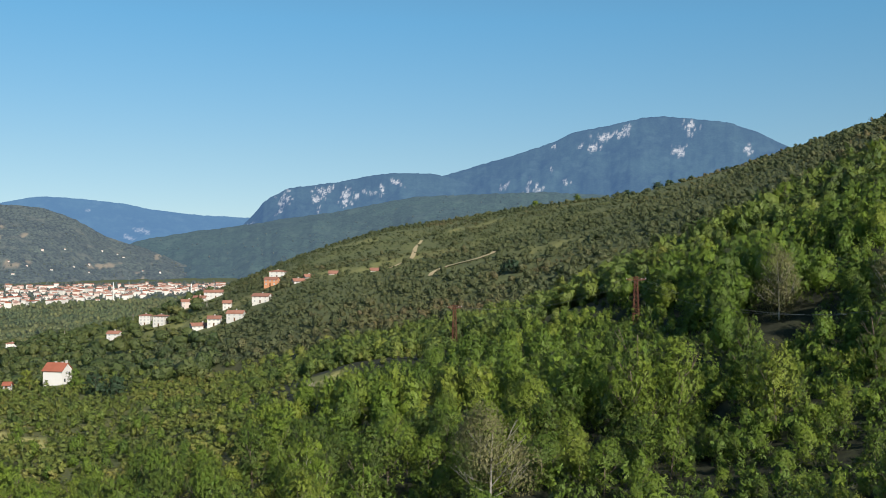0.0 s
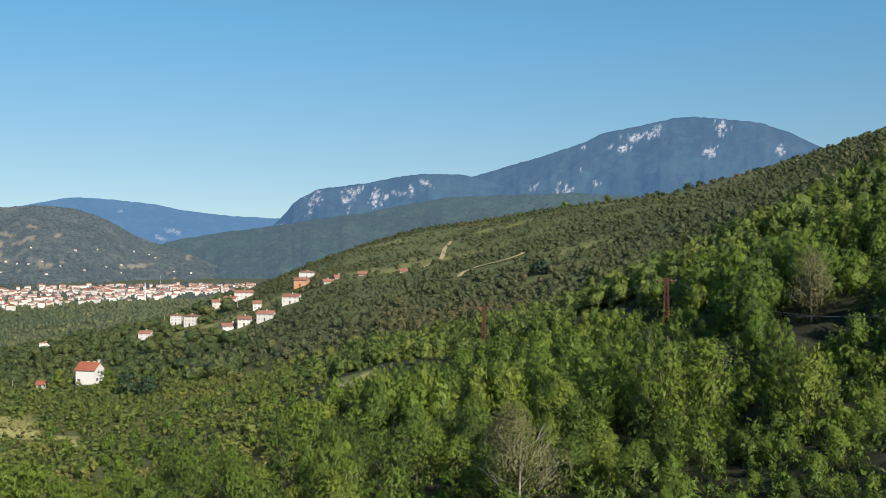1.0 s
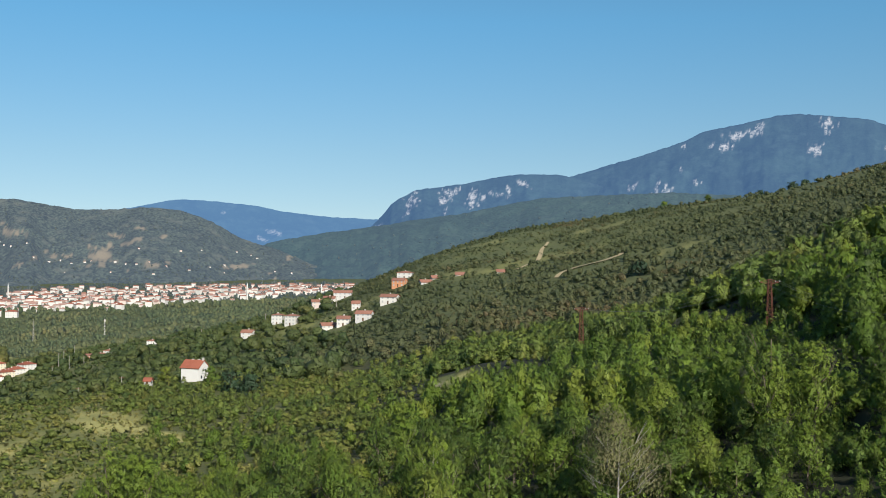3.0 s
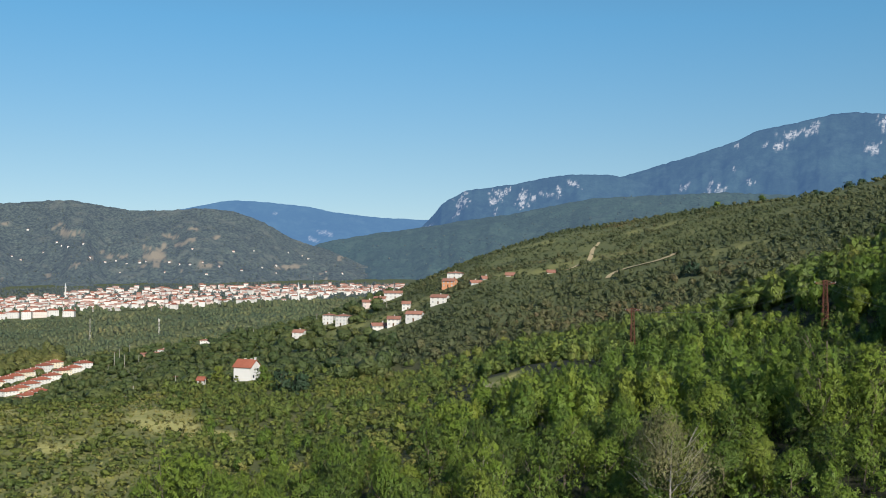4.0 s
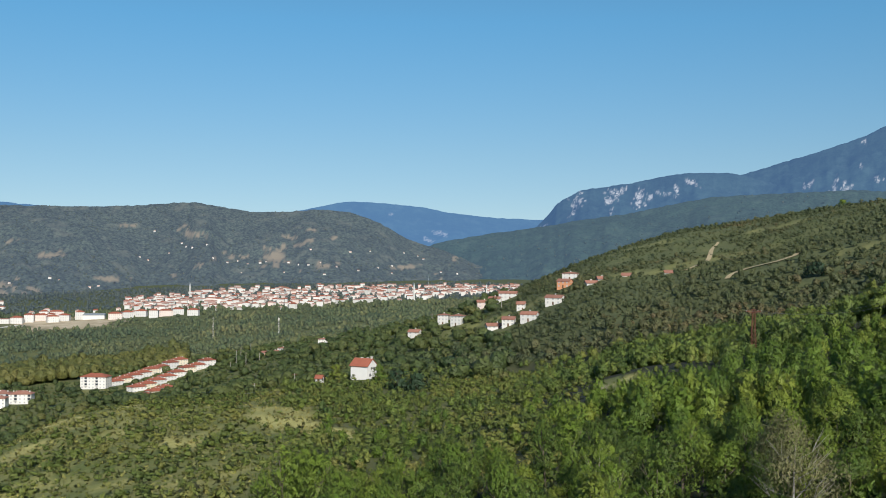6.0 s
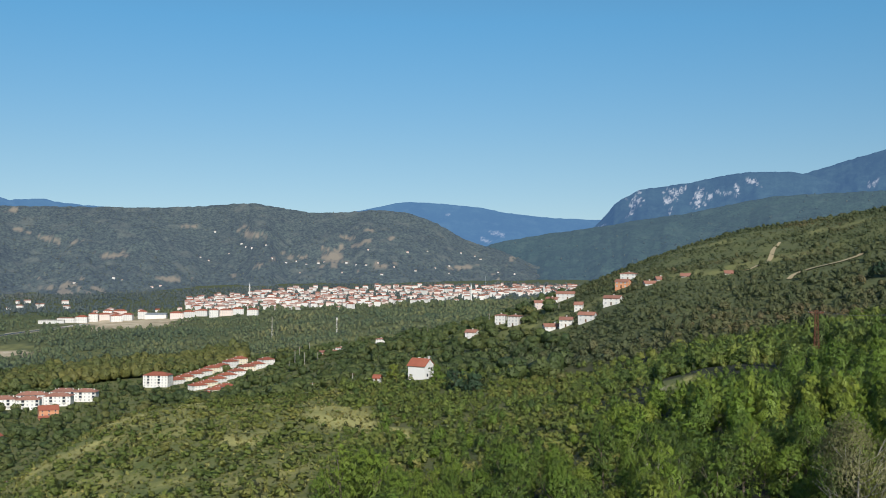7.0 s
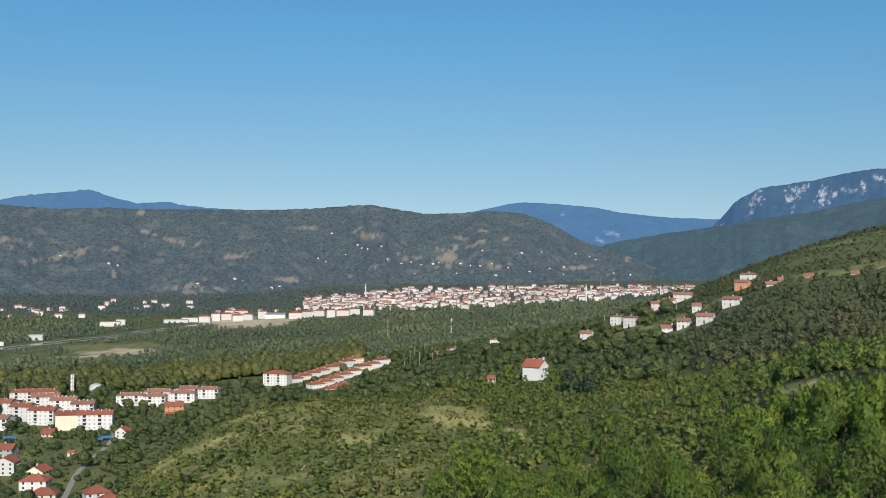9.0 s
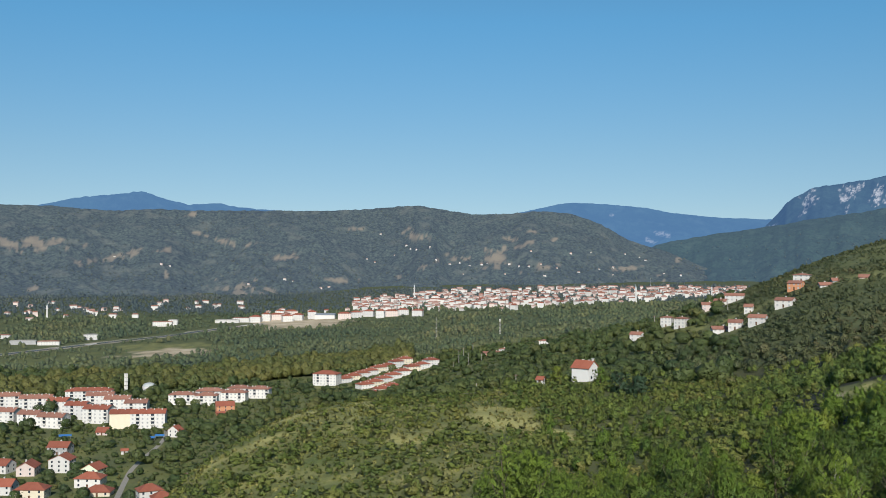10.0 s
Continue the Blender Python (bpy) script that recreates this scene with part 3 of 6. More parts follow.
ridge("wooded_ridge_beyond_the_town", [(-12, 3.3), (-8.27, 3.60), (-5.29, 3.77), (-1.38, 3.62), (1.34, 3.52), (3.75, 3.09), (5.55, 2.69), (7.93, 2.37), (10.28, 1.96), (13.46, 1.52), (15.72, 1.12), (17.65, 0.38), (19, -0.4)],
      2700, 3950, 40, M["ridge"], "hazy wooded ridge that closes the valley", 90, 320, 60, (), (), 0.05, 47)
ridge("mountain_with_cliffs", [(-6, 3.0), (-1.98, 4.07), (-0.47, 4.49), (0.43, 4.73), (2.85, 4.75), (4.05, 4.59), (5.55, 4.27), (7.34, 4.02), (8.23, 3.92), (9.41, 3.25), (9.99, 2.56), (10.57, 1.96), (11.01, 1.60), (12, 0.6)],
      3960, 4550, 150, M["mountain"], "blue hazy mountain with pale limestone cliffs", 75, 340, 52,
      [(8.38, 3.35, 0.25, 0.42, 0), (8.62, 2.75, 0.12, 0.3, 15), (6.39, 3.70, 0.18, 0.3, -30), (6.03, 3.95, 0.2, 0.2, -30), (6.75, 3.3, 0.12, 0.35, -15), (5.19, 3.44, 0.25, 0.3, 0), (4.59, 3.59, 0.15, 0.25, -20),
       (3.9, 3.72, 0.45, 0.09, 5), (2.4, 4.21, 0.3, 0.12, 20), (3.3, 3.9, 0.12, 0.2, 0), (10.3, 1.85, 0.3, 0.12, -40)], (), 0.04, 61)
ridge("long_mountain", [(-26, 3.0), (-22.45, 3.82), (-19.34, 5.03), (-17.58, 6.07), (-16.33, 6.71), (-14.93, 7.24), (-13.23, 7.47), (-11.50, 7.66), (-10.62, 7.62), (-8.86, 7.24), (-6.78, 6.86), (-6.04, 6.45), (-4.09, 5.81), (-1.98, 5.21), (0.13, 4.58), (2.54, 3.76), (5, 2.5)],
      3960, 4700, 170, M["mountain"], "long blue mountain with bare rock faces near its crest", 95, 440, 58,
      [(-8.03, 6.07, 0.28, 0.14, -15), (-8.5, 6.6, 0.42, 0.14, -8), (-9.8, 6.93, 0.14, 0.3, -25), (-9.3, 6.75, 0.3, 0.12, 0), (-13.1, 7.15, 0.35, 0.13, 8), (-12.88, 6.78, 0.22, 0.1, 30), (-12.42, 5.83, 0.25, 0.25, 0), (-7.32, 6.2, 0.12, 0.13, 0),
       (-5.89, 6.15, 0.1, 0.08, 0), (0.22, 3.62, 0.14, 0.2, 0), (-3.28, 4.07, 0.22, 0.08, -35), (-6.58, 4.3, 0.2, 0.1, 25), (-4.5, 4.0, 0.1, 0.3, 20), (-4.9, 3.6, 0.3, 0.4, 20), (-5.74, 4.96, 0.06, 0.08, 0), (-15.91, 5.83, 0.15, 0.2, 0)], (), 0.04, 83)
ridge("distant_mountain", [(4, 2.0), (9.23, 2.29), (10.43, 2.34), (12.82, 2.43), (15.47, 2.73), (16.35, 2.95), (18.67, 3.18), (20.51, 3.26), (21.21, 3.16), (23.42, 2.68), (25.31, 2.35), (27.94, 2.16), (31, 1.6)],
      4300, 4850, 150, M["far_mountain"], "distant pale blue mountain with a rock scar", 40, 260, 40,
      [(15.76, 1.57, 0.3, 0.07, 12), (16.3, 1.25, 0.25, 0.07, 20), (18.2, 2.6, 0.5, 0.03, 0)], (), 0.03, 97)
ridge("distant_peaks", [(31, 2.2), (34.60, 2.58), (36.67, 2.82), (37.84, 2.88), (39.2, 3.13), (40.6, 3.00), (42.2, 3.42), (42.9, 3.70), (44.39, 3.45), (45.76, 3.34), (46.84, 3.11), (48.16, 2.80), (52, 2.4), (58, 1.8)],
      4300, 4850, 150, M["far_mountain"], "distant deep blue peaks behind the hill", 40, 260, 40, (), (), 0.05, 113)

# ---- trees ----
rng = np.random.RandomState(7)


def unit(v):
    return v / np.maximum(np.linalg.norm(v, axis=-1, keepdims=True), 1e-9)


HEART = np.array([(x, y, z) for x in (-1, 1) for y in (-1, 1) for z in (-1, 1)] + [(2, 0, 0), (-2, 0, 0), (0, 2, 0), (0, -2, 0), (0, 0, 2), (0, 0, -2)], float)
HEART_FACES = []
for _i in range(6):
    for _j in range(_i + 1, 6):
        if abs(np.dot(HEART[8 + _i], HEART[8 + _j])) < 0.1:
            _c = [k for k in range(8) if np.dot(HEART[k], HEART[8 + _i]) > 0 and np.dot(HEART[k], HEART[8 + _j]) > 0]
            _q = [8 + _i, _c[0], 8 + _j, _c[1]]
            _n = np.cross(HEART[_q[1]] - HEART[_q[0]], HEART[_q[2]] - HEART[_q[0]])
            HEART_FACES.append(_q if np.dot(_n, HEART[8 + _i] + HEART[8 + _j]) > 0 else _q[::-1])
HEART_FACES = np.array(HEART_FACES)


def crown_shape(seed, height, width, leaves, size, lobes=16, base=0.2, upright=0.6, taper=0.5, flame=0.0, core=0, heart=0.85):
    """Sprays of leaves over upright lobes that fill a crown: (vertices, faces, the way out of the crown)."""
    g = np.random.RandomState(seed)
    t = base + (0.93 - base) * g.rand(lobes) ** 0.8
    span = np.sin(np.clip((t - base) / (1.0 - base), 0, 1) ** taper * math.pi) * 0.5 + 0.1
    ang = g.rand(lobes) * 6.283
    rad = width * 0.5 * span * np.sqrt(g.rand(lobes))
    centre = np.stack([rad * np.cos(ang), rad * np.sin(ang), t * height * 0.86], -1)
    radii = np.stack([width * (0.15 + 0.13 * g.rand(lobes)) * (1 - 0.4 * flame)] * 2 + [height * (0.10 + 0.10 * g.rand(lobes)) * (1 + 0.7 * flame)], -1)
    pick = g.randint(0, lobes, leaves)
    d = unit(g.randn(leaves, 3) + [0, 0, 0.35])
    p = centre[pick] + radii[pick] * d * (0.7 + 0.4 * g.rand(leaves, 1))
    nrm = unit(d + g.randn(leaves, 3) * 0.55)
    up = unit(g.randn(leaves, 3) * (1 - upright) + np.array([0, 0, 1.0]) * upright + d * 0.3)
    tan = unit(up - nrm * (up * nrm).sum(1, keepdims=True))
    bit = np.cross(nrm, tan)
    s = size * (0.6 + 0.8 * g.rand(leaves, 1))
    v = np.stack([p - tan * s * 0.8, p + bit * s * 0.5 + tan * s * 0.1, p + tan * s * 1.1 + nrm * s * 0.15, p - bit * s * 0.5 + tan * s * 0.1], 1).reshape(-1, 3)
    v[:, 2] = np.maximum(v[:, 2], 0.02)
    out = unit(d * 0.75 + unit(p - np.array([0, 0, height * 0.35])) * 0.6 + [0, 0, 0.12])
    f, out, inner = np.arange(leaves * 4).reshape(-1, 4), np.repeat(out, 4, 0), np.zeros(leaves * 4)
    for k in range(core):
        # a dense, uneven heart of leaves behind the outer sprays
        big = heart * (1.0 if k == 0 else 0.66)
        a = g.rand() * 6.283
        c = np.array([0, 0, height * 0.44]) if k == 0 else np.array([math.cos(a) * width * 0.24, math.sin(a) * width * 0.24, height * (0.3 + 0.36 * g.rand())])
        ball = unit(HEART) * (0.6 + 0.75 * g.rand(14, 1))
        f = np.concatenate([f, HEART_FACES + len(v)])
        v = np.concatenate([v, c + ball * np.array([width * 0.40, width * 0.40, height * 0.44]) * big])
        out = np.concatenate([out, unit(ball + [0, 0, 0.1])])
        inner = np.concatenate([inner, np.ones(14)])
    return v, f, out, inner


def dome_shape(seed, height, width, rings, sides, lumps=4, fringe=6, size=0.7, rough_=0.12, point=1.0):
    """A closed, lumpy crown with a fringe of loose sprays round it: (vertices, faces, the way out, which vertices are the crown's heart)."""
    g = np.random.RandomState(seed)
    ld = unit(np.stack([g.randn(lumps), g.randn(lumps), np.abs(g.randn(lumps)) * 0.8 + 0.1], -1))
    lw = g.uniform(0.2, 0.48, lumps)
    half, mid = np.array([width / 2, width / 2, height * 0.56]), np.array([0, 0, height * 0.44])

    def place(d):
        reach = 0.62 + (lw * np.exp(-((1 - d @ ld.T) / 0.22))).sum(1)
        p = mid + d * np.minimum(reach, 1.12)[:, None] * half
        p[:, :2] *= 1 - (1 - point) * np.clip((p[:, 2:] - mid[2]) / (height * 0.56), 0, 1)
        return p

    th = np.repeat(np.linspace(0.06, 2.15, rings), sides)
    ph = np.tile(np.arange(sides) / sides * 6.283, rings) + np.repeat(np.arange(rings) * 3.1416 / sides, sides)
    d = unit(np.stack([np.sin(th) * np.cos(ph), np.sin(th) * np.sin(ph), np.cos(th)], -1) + g.randn(rings * sides, 3) * rough_ * np.clip(th, 0.15, 1)[:, None])
    v = place(d)
    v[:, 2] = np.maximum(v[:, 2], 0.0)
    i = np.arange(rings * sides).reshape(rings, sides)
    f = np.stack([i[:-1], i[1:], np.roll(i, -1, 1)[1:], np.roll(i, -1, 1)[:-1]], -1).reshape(-1, 4)
    fn = np.cross(v[f[:, 2]] - v[f[:, 0]], v[f[:, 3]] - v[f[:, 1]])
    nrm = np.zeros(v.shape)
    for k in range(4):
        np.add.at(nrm, f[:, k], fn)
    out = unit(nrm)
    out[:sides] = unit(out[:sides].mean(0))
    core = np.ones(len(v))
    if fringe:
        d = unit(np.stack([g.randn(fringe), g.randn(fringe), np.abs(g.randn(fringe)) * 0.9], -1))
        p = place(d) * 1.02
        n_ = unit(d + g.randn(fringe, 3) * 0.5)
        tan = unit(g.randn(fringe, 3) * 0.5 + [0, 0, 0.8] - n_ * 0.2)
        bit = unit(np.cross(n_, tan))
        sz = size * (0.6 + 0.8 * g.rand(fringe, 1))
        lv = np.stack([p - tan * sz * 0.7, p + bit * sz * 0.5, p + tan * sz, p - bit * sz * 0.5], 1).reshape(-1, 3)
        f = np.concatenate([f, np.arange(fringe * 4).reshape(-1, 4) + len(v)])
        v, out, core = np.concatenate([v, lv]), np.concatenate([out, np.repeat(d, 4, 0)]), np.concatenate([core, np.zeros(fringe * 4)])
    return v, f, out, core


def limbs_shape(seed, height, width, trunk, count, reach=0.8, sides=6):
    """A tapered trunk with limbs that fork upwards: (vertices, faces)."""
    g = np.random.RandomState(seed)
    verts, faces = [], []

    def tube(points, radii):
        start = len(verts)
        for (p, r) in zip(points, radii):
            for k in range(sides):
                a = 6.283 * k / sides
                verts.append((p[0] + r * math.cos(a), p[1] + r * math.sin(a), p[2]))
        for i in range(len(points) - 1):
            for k in range(sides):
                a, b = start + i * sides + k, start + i * sides + (k + 1) % sides
                faces.append((a, b, b + sides, a + sides))

    bend = g.randn(2) * 0.05 * height
    stem = [np.array([bend[0] * f * f, bend[1] * f * f, height * reach * f - 0.4]) for f in np.linspace(0, 1, 6)]
    tube(stem, np.linspace(trunk, trunk * 0.25, 6))
    for i in range(count):
        f = 0.25 + 0.6 * (i + 0.5) / count
        j = f * 5
        a = stem[int(j)] + (stem[min(5, int(j) + 1)] - stem[int(j)]) * (j % 1)
        ang = i * 2.4 + g.rand() * 0.8
        out = width * 0.42 * (1.05 - f * 0.6) * (0.7 + 0.5 * g.rand())
        rise = height * (0.12 + 0.14 * g.rand())
        mid = a + np.array([math.cos(ang) * out * 0.5, math.sin(ang) * out * 0.5, rise * 0.35])
        end = a + np.array([math.cos(ang) * out, math.sin(ang) * out, rise])
        tube([a, mid, end], [trunk * 0.4 * (1 - f * 0.4), trunk * 0.26, trunk * 0.08])
        for s in (-0.6, 0.7):
            tip = mid + np.array([math.cos(ang + s) * out * 0.45, math.sin(ang + s) * out * 0.45, rise * 0.8])
            tube([mid, (mid + tip) / 2 + [0, 0, 0.1], tip], [trunk * 0.2, trunk * 0.13, trunk * 0.05])
    return np.array(verts), np.array(faces)


def tree(label, seed, height, width, leaves, size, leaf, bark, limbs=7, **kw):
    """A tree as a thing: trunk with limbs, and crown."""
    root = new("tree")
    tagged(root, label, "tree")
    t = new("trunk", mesh_from("trunk", *limbs_shape(seed, height, width, (0.015 if "pale" in bark else 0.02) * height, limbs, sides=6 if limbs > 9 else 5), M[bark], True))
    cv, cf, co, ci = crown_shape(seed + 50, height, width, leaves, size, **kw)
    c = new("crown", mesh_from("crown", cv, cf, M[leaf], False, {"core": ci}, co))
    t.parent = c.parent = root
    return root


# places that stay clear of trees: degrees, distance, radius; filled from the list of buildings
CLEAR = []


def scattered(spacing, az0, az1, r0, r1, keep):
    """Places on an uneven grid within a sector; keep(x, y, az, r) gives the chance that a place is used."""
    xs = np.arange(-r1, r1, spacing)
    x, y = np.meshgrid(xs, np.arange(-50, r1, spacing))
    x, y = x.ravel(), y.ravel()
    r = np.hypot(x, y)
    az = np.degrees(np.arctan2(-x, y))
    ok = (r > r0 - spacing) & (r < r1 + spacing) & (az > az0 - 2) & (az < az1 + 2)
    x, y = x[ok], y[ok]
    x, y = x + rng.uniform(-0.48, 0.48, len(x)) * spacing, y + rng.uniform(-0.48, 0.48, len(x)) * spacing
    r, az = np.hypot(x, y), np.degrees(np.arctan2(-x, y))
    ok = (r >= r0) & (r < r1) & (az > az0) & (az < az1) & (rng.rand(len(x)) < keep(x, y, az, r))
    for a, d, rad in CLEAR:
        cx, cy = polar(a, d)
        ok &= np.hypot(x - cx, y - cy) > rad
    x, y = x[ok], y[ok]
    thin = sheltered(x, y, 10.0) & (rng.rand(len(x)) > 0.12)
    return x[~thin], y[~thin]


def wood(name, label, shapes, x, y, scale, tint, mat, zs=None, squash=None):
    """Many trees joined into one: each a turned and scaled copy of one of the shapes, with a tint of its own."""
    n = len(x)
    z = ground_z(x, y) if zs is None else zs
    which, turn = rng.randint(0, len(shapes), n), rng.rand(n) * 6.283
    vs, fs, ts, ways, cores, off = [], [], [], [], [], 0
    for k, (sv, sf, so, si) in enumerate(shapes):
        i = np.where(which == k)[0]
        if not len(i):
            continue
        c, s = np.cos(turn[i])[:, None], np.sin(turn[i])[:, None]
        sc = scale[i][:, None]
        sq = sc * (squash[i][:, None] if squash is not None else 1.0)
        v = np.stack([(sv[:, 0] * c - sv[:, 1] * s) * sc + x[i][:, None], (sv[:, 0] * s + sv[:, 1] * c) * sc + y[i][:, None], sv[:, 2] * sq + z[i][:, None] - 0.2], -1)
        vs.append(v.reshape(-1, 3))
        fs.append((sf[None] + (np.arange(len(i)) * len(sv))[:, None, None] + off).reshape(-1, sf.shape[1]))
        ts.append(np.repeat(tint[i], len(sv)))
        cores.append(np.tile(si, len(i)))
        ways.append(np.stack([so[:, 0] * c - so[:, 1] * s, so[:, 0] * s + so[:, 1] * c, so[:, 2] + 0 * c], -1).reshape(-1, 3))
        off += len(i) * len(sv)
    ob = new(name, mesh_from(name, np.concatenate(vs), np.concatenate(fs), mat, True, {"tint": np.clip(np.concatenate(ts), 0, 1), "core": np.concatenate(cores)}, np.concatenate(ways)))
    return tagged(ob, label, "trees" if "shrub" not in name else "shrubs", kind="stuff")


def bare(x, y):
    return patch_mask(x, y, ("dry", "grass", "soil"))

# ---- building kit ----
def solid(name, verts, faces, mats, slots=None):
    me = bpy.data.meshes.new(name)
    me.from_pydata([tuple(map(float, v)) for v in verts], [], faces)
    for m in (mats if isinstance(mats, (list, tuple)) else [mats]):
        me.materials.append(M[m])
    if slots:
        me.polygons.foreach_set("material_index", slots)
    me.update()
    return me


QUADS = [(0, 3, 2, 1), (4, 5, 6, 7), (0, 1, 5, 4), (1, 2, 6, 5), (2, 3, 7, 6), (3, 0, 4, 7)]


def box_verts(x0, x1, y0, y1, z0, z1):
    return [(x0, y0, z0), (x1, y0, z0), (x1, y1, z0), (x0, y1, z0), (x0, y0, z1), (x1, y0, z1), (x1, y1, z1), (x0, y1, z1)]


def boxes(name, spans, mat):
    verts, faces = [], []
    for s in spans:
        faces += [tuple(i + len(verts) for i in q) for q in QUADS]
        verts += box_verts(*s)
    return solid(name, verts, faces, mat)


def part(name, mesh, parent, m=None, label=""):
    ob = new(name, mesh)
    ob.parent = parent
    if m is not None:
        ob.matrix_local = m
    return tagged(ob, label) if label else ob


def window_mesh(w, h):
    f = 0.09
    return boxes("window", [(-w / 2, w / 2, -0.03, 0.05, -h / 2, -h / 2 + f), (-w / 2, w / 2, -0.03, 0.05, h / 2 - f, h / 2), (-w / 2, -w / 2 + f, -0.03, 0.05, -h / 2 + f, h / 2 - f),
                            (w / 2 - f, w / 2, -0.03, 0.05, -h / 2 + f, h / 2 - f)], "white_wall")


def pane_mesh(w, h):
    return boxes("pane", [(-w / 2 + 0.09, w / 2 - 0.09, -0.006, 0.03, -h / 2 + 0.09, h / 2 - 0.09)], "window")


FAR_PANE = boxes("window", [(-0.6, 0.6, -0.02, 0.02, -0.65, 0.65)], "pane_pale")
WINDOW, WIDE_WINDOW = window_mesh(1.2, 1.4), window_mesh(2.4, 2.0)
GLASS = {WINDOW: pane_mesh(1.2, 1.4), WIDE_WINDOW: pane_mesh(2.4, 2.0)}
BALCONY = boxes("balcony", [(-1.5, 1.5, -1.1, 0, -0.15, 0)], "white_wall")
RAILING = boxes("railing", [(-1.5, 1.5, -1.1, -1.0, 0, 0.8), (-1.5, -1.4, -1.0, 0, 0, 0.8), (1.4, 1.5, -1.0, 0, 0, 0.8)], "white_wall")
CHIMNEY = boxes("chimney", [(-0.35, 0.35, -0.35, 0.35, -1.2, 1.1), (-0.45, 0.45, -0.45, 0.45, 1.1, 1.25)], "white_wall")
TALL_CHIMNEY = boxes("chimney", [(-0.35, 0.35, -0.35, 0.35, -1.2, 1.05), (-0.42, 0.42, -0.42, 0.42, 1.05, 1.18)], "white_wall")
FAR_CHIMNEY = boxes("chimney", [(-0.4, 0.4, -0.4, 0.4, -1.0, 0.9)], "white_wall")


def window_at(root, mesh, m):
    """A window, with its pane where it has a frame."""
    w = part("window", mesh, root, m)
    if mesh in GLASS:
        part("pane", GLASS[mesh], w, None, "dark glass pane")
    return w


def gable_wall(w, d, h, rise, mat):
    x, y = w / 2, d / 2
    v = [(-x, -y, -1.5), (x, -y, -1.5), (x, y, -1.5), (-x, y, -1.5), (-x, -y, h), (x, -y, h), (x, y, h), (-x, y, h), (-x, 0, h + rise), (x, 0, h + rise)]
    return solid("wall", v, [(0, 3, 2, 1), (0, 1, 5, 4), (2, 3, 7, 6), (1, 2, 6, 9, 5), (3, 0, 4, 8, 7), (4, 5, 9, 8), (6, 7, 8, 9)], mat)


def gable_roof(w, d, rise, mat, over=0.5, thick=0.18):
    x, y = w / 2 + over, d / 2
    drop = rise * over / y
    verts, faces = [], []
    for s in (-1, 1):
        q = [(-x, s * (y + over), -drop), (x, s * (y + over), -drop), (x, 0, rise), (-x, 0, rise)]
        k = len(verts)
        verts += [(a, b, c + 0.02) for a, b, c in q] + [(a, b, c + thick) for a, b, c in q]
        faces += [tuple(i + k for i in f) for f in QUADS]
    return solid("roof", verts, faces, mat)


def hip_roof(w, d, rise, mat, over=0.6):
    x, y = w / 2 + over, d / 2 + over
    e = max(x - y, 0.02) if w >= d else 0.02
    v = [(-x, -y, 0), (x, -y, 0), (x, y, 0), (-x, y, 0), (-x, -y, 0.2), (x, -y, 0.2), (x, y, 0.2), (-x, y, 0.2), (-e, 0, rise + 0.2), (e, 0, rise + 0.2)]
    return solid("roof", v, [(0, 3, 2, 1), (0, 1, 5, 4), (1, 2, 6, 5), (2, 3, 7, 6), (3, 0, 4, 7), (4, 5, 9, 8), (6, 7, 8, 9), (5, 6, 9), (7, 4, 8)], mat)


def house(label, w, d, storeys, wall, roof="roof_tile", kind="gable", rise=2.2, cols=3, chimneys=1, windows=True, balcony=False, storey=2.9, category="house", door=True, far=False):
    """A house that faces -y: wall, roof, windows, chimneys, balconies."""
    root = new("house" if category == "house" else "apartment_block")
    tagged(root, label, category)
    h, glass = storeys * storey, FAR_PANE if far or category != "house" else WINDOW
    part("wall", gable_wall(w, d, h, rise, wall) if kind == "gable" else boxes("wall", [(-w / 2, w / 2, -d / 2, d / 2, -1.5, h)], wall), root)
    part("roof", gable_roof(w, d, rise, roof) if kind == "gable" else hip_roof(w, d, rise, roof), root, pose(0, 0, h))
    if windows:
        for s in range(storeys):
            z = s * storey + 1.6
            for c in range(cols):
                x = (c + 0.5) / cols * w - w / 2
                if balcony and c % 3 == 1 and s:
                    part("railing", RAILING, part("balcony", BALCONY, root, pose(x, -d / 2, s * storey + 0.1)))
                    window_at(root, WIDE_WINDOW, pose(x, -d / 2, z))
                elif s or c != cols // 2 or not door:
                    window_at(root, glass, pose(x, -d / 2, z))
                else:
                    part("door", boxes("door", [(-0.5, 0.5, -0.04, 0.04, 0, 2.1)], "wood_door"), root, pose(x, -d / 2, 0.05))
            for side in (-1, 1):
                for c in range(max(1, int(d // 4))):
                    n = max(1, int(d // 4))
                    window_at(root, glass, pose(side * w / 2, (c + 0.5) / n * d - d / 2, z, 0, 0, 90 * side))
    for c in range(chimneys):
        f = (c + 0.5) / chimneys - 0.5
        if category != "house" and chimneys > 2:
            part("chimney", TALL_CHIMNEY, root, pose(f * w * 0.9, d * (-0.1 if c % 2 else 0.06), h + rise * 0.8 - (0.6 if kind == "hip" else 0)))
            continue
        part("chimney", CHIMNEY if windows else FAR_CHIMNEY, root, pose(f * w * 0.7, d * 0.12, h + rise * 0.8 if kind == "gable" else h + rise * 0.55))
    return root


def stand(root, az, r, turn=0, sink=0.1, z=None):
    x, y = polar(az, r)
    root.matrix_world = pose(x, y, (gz(x, y) if z is None else z) - sink, 0, 0, az + turn)
    return root


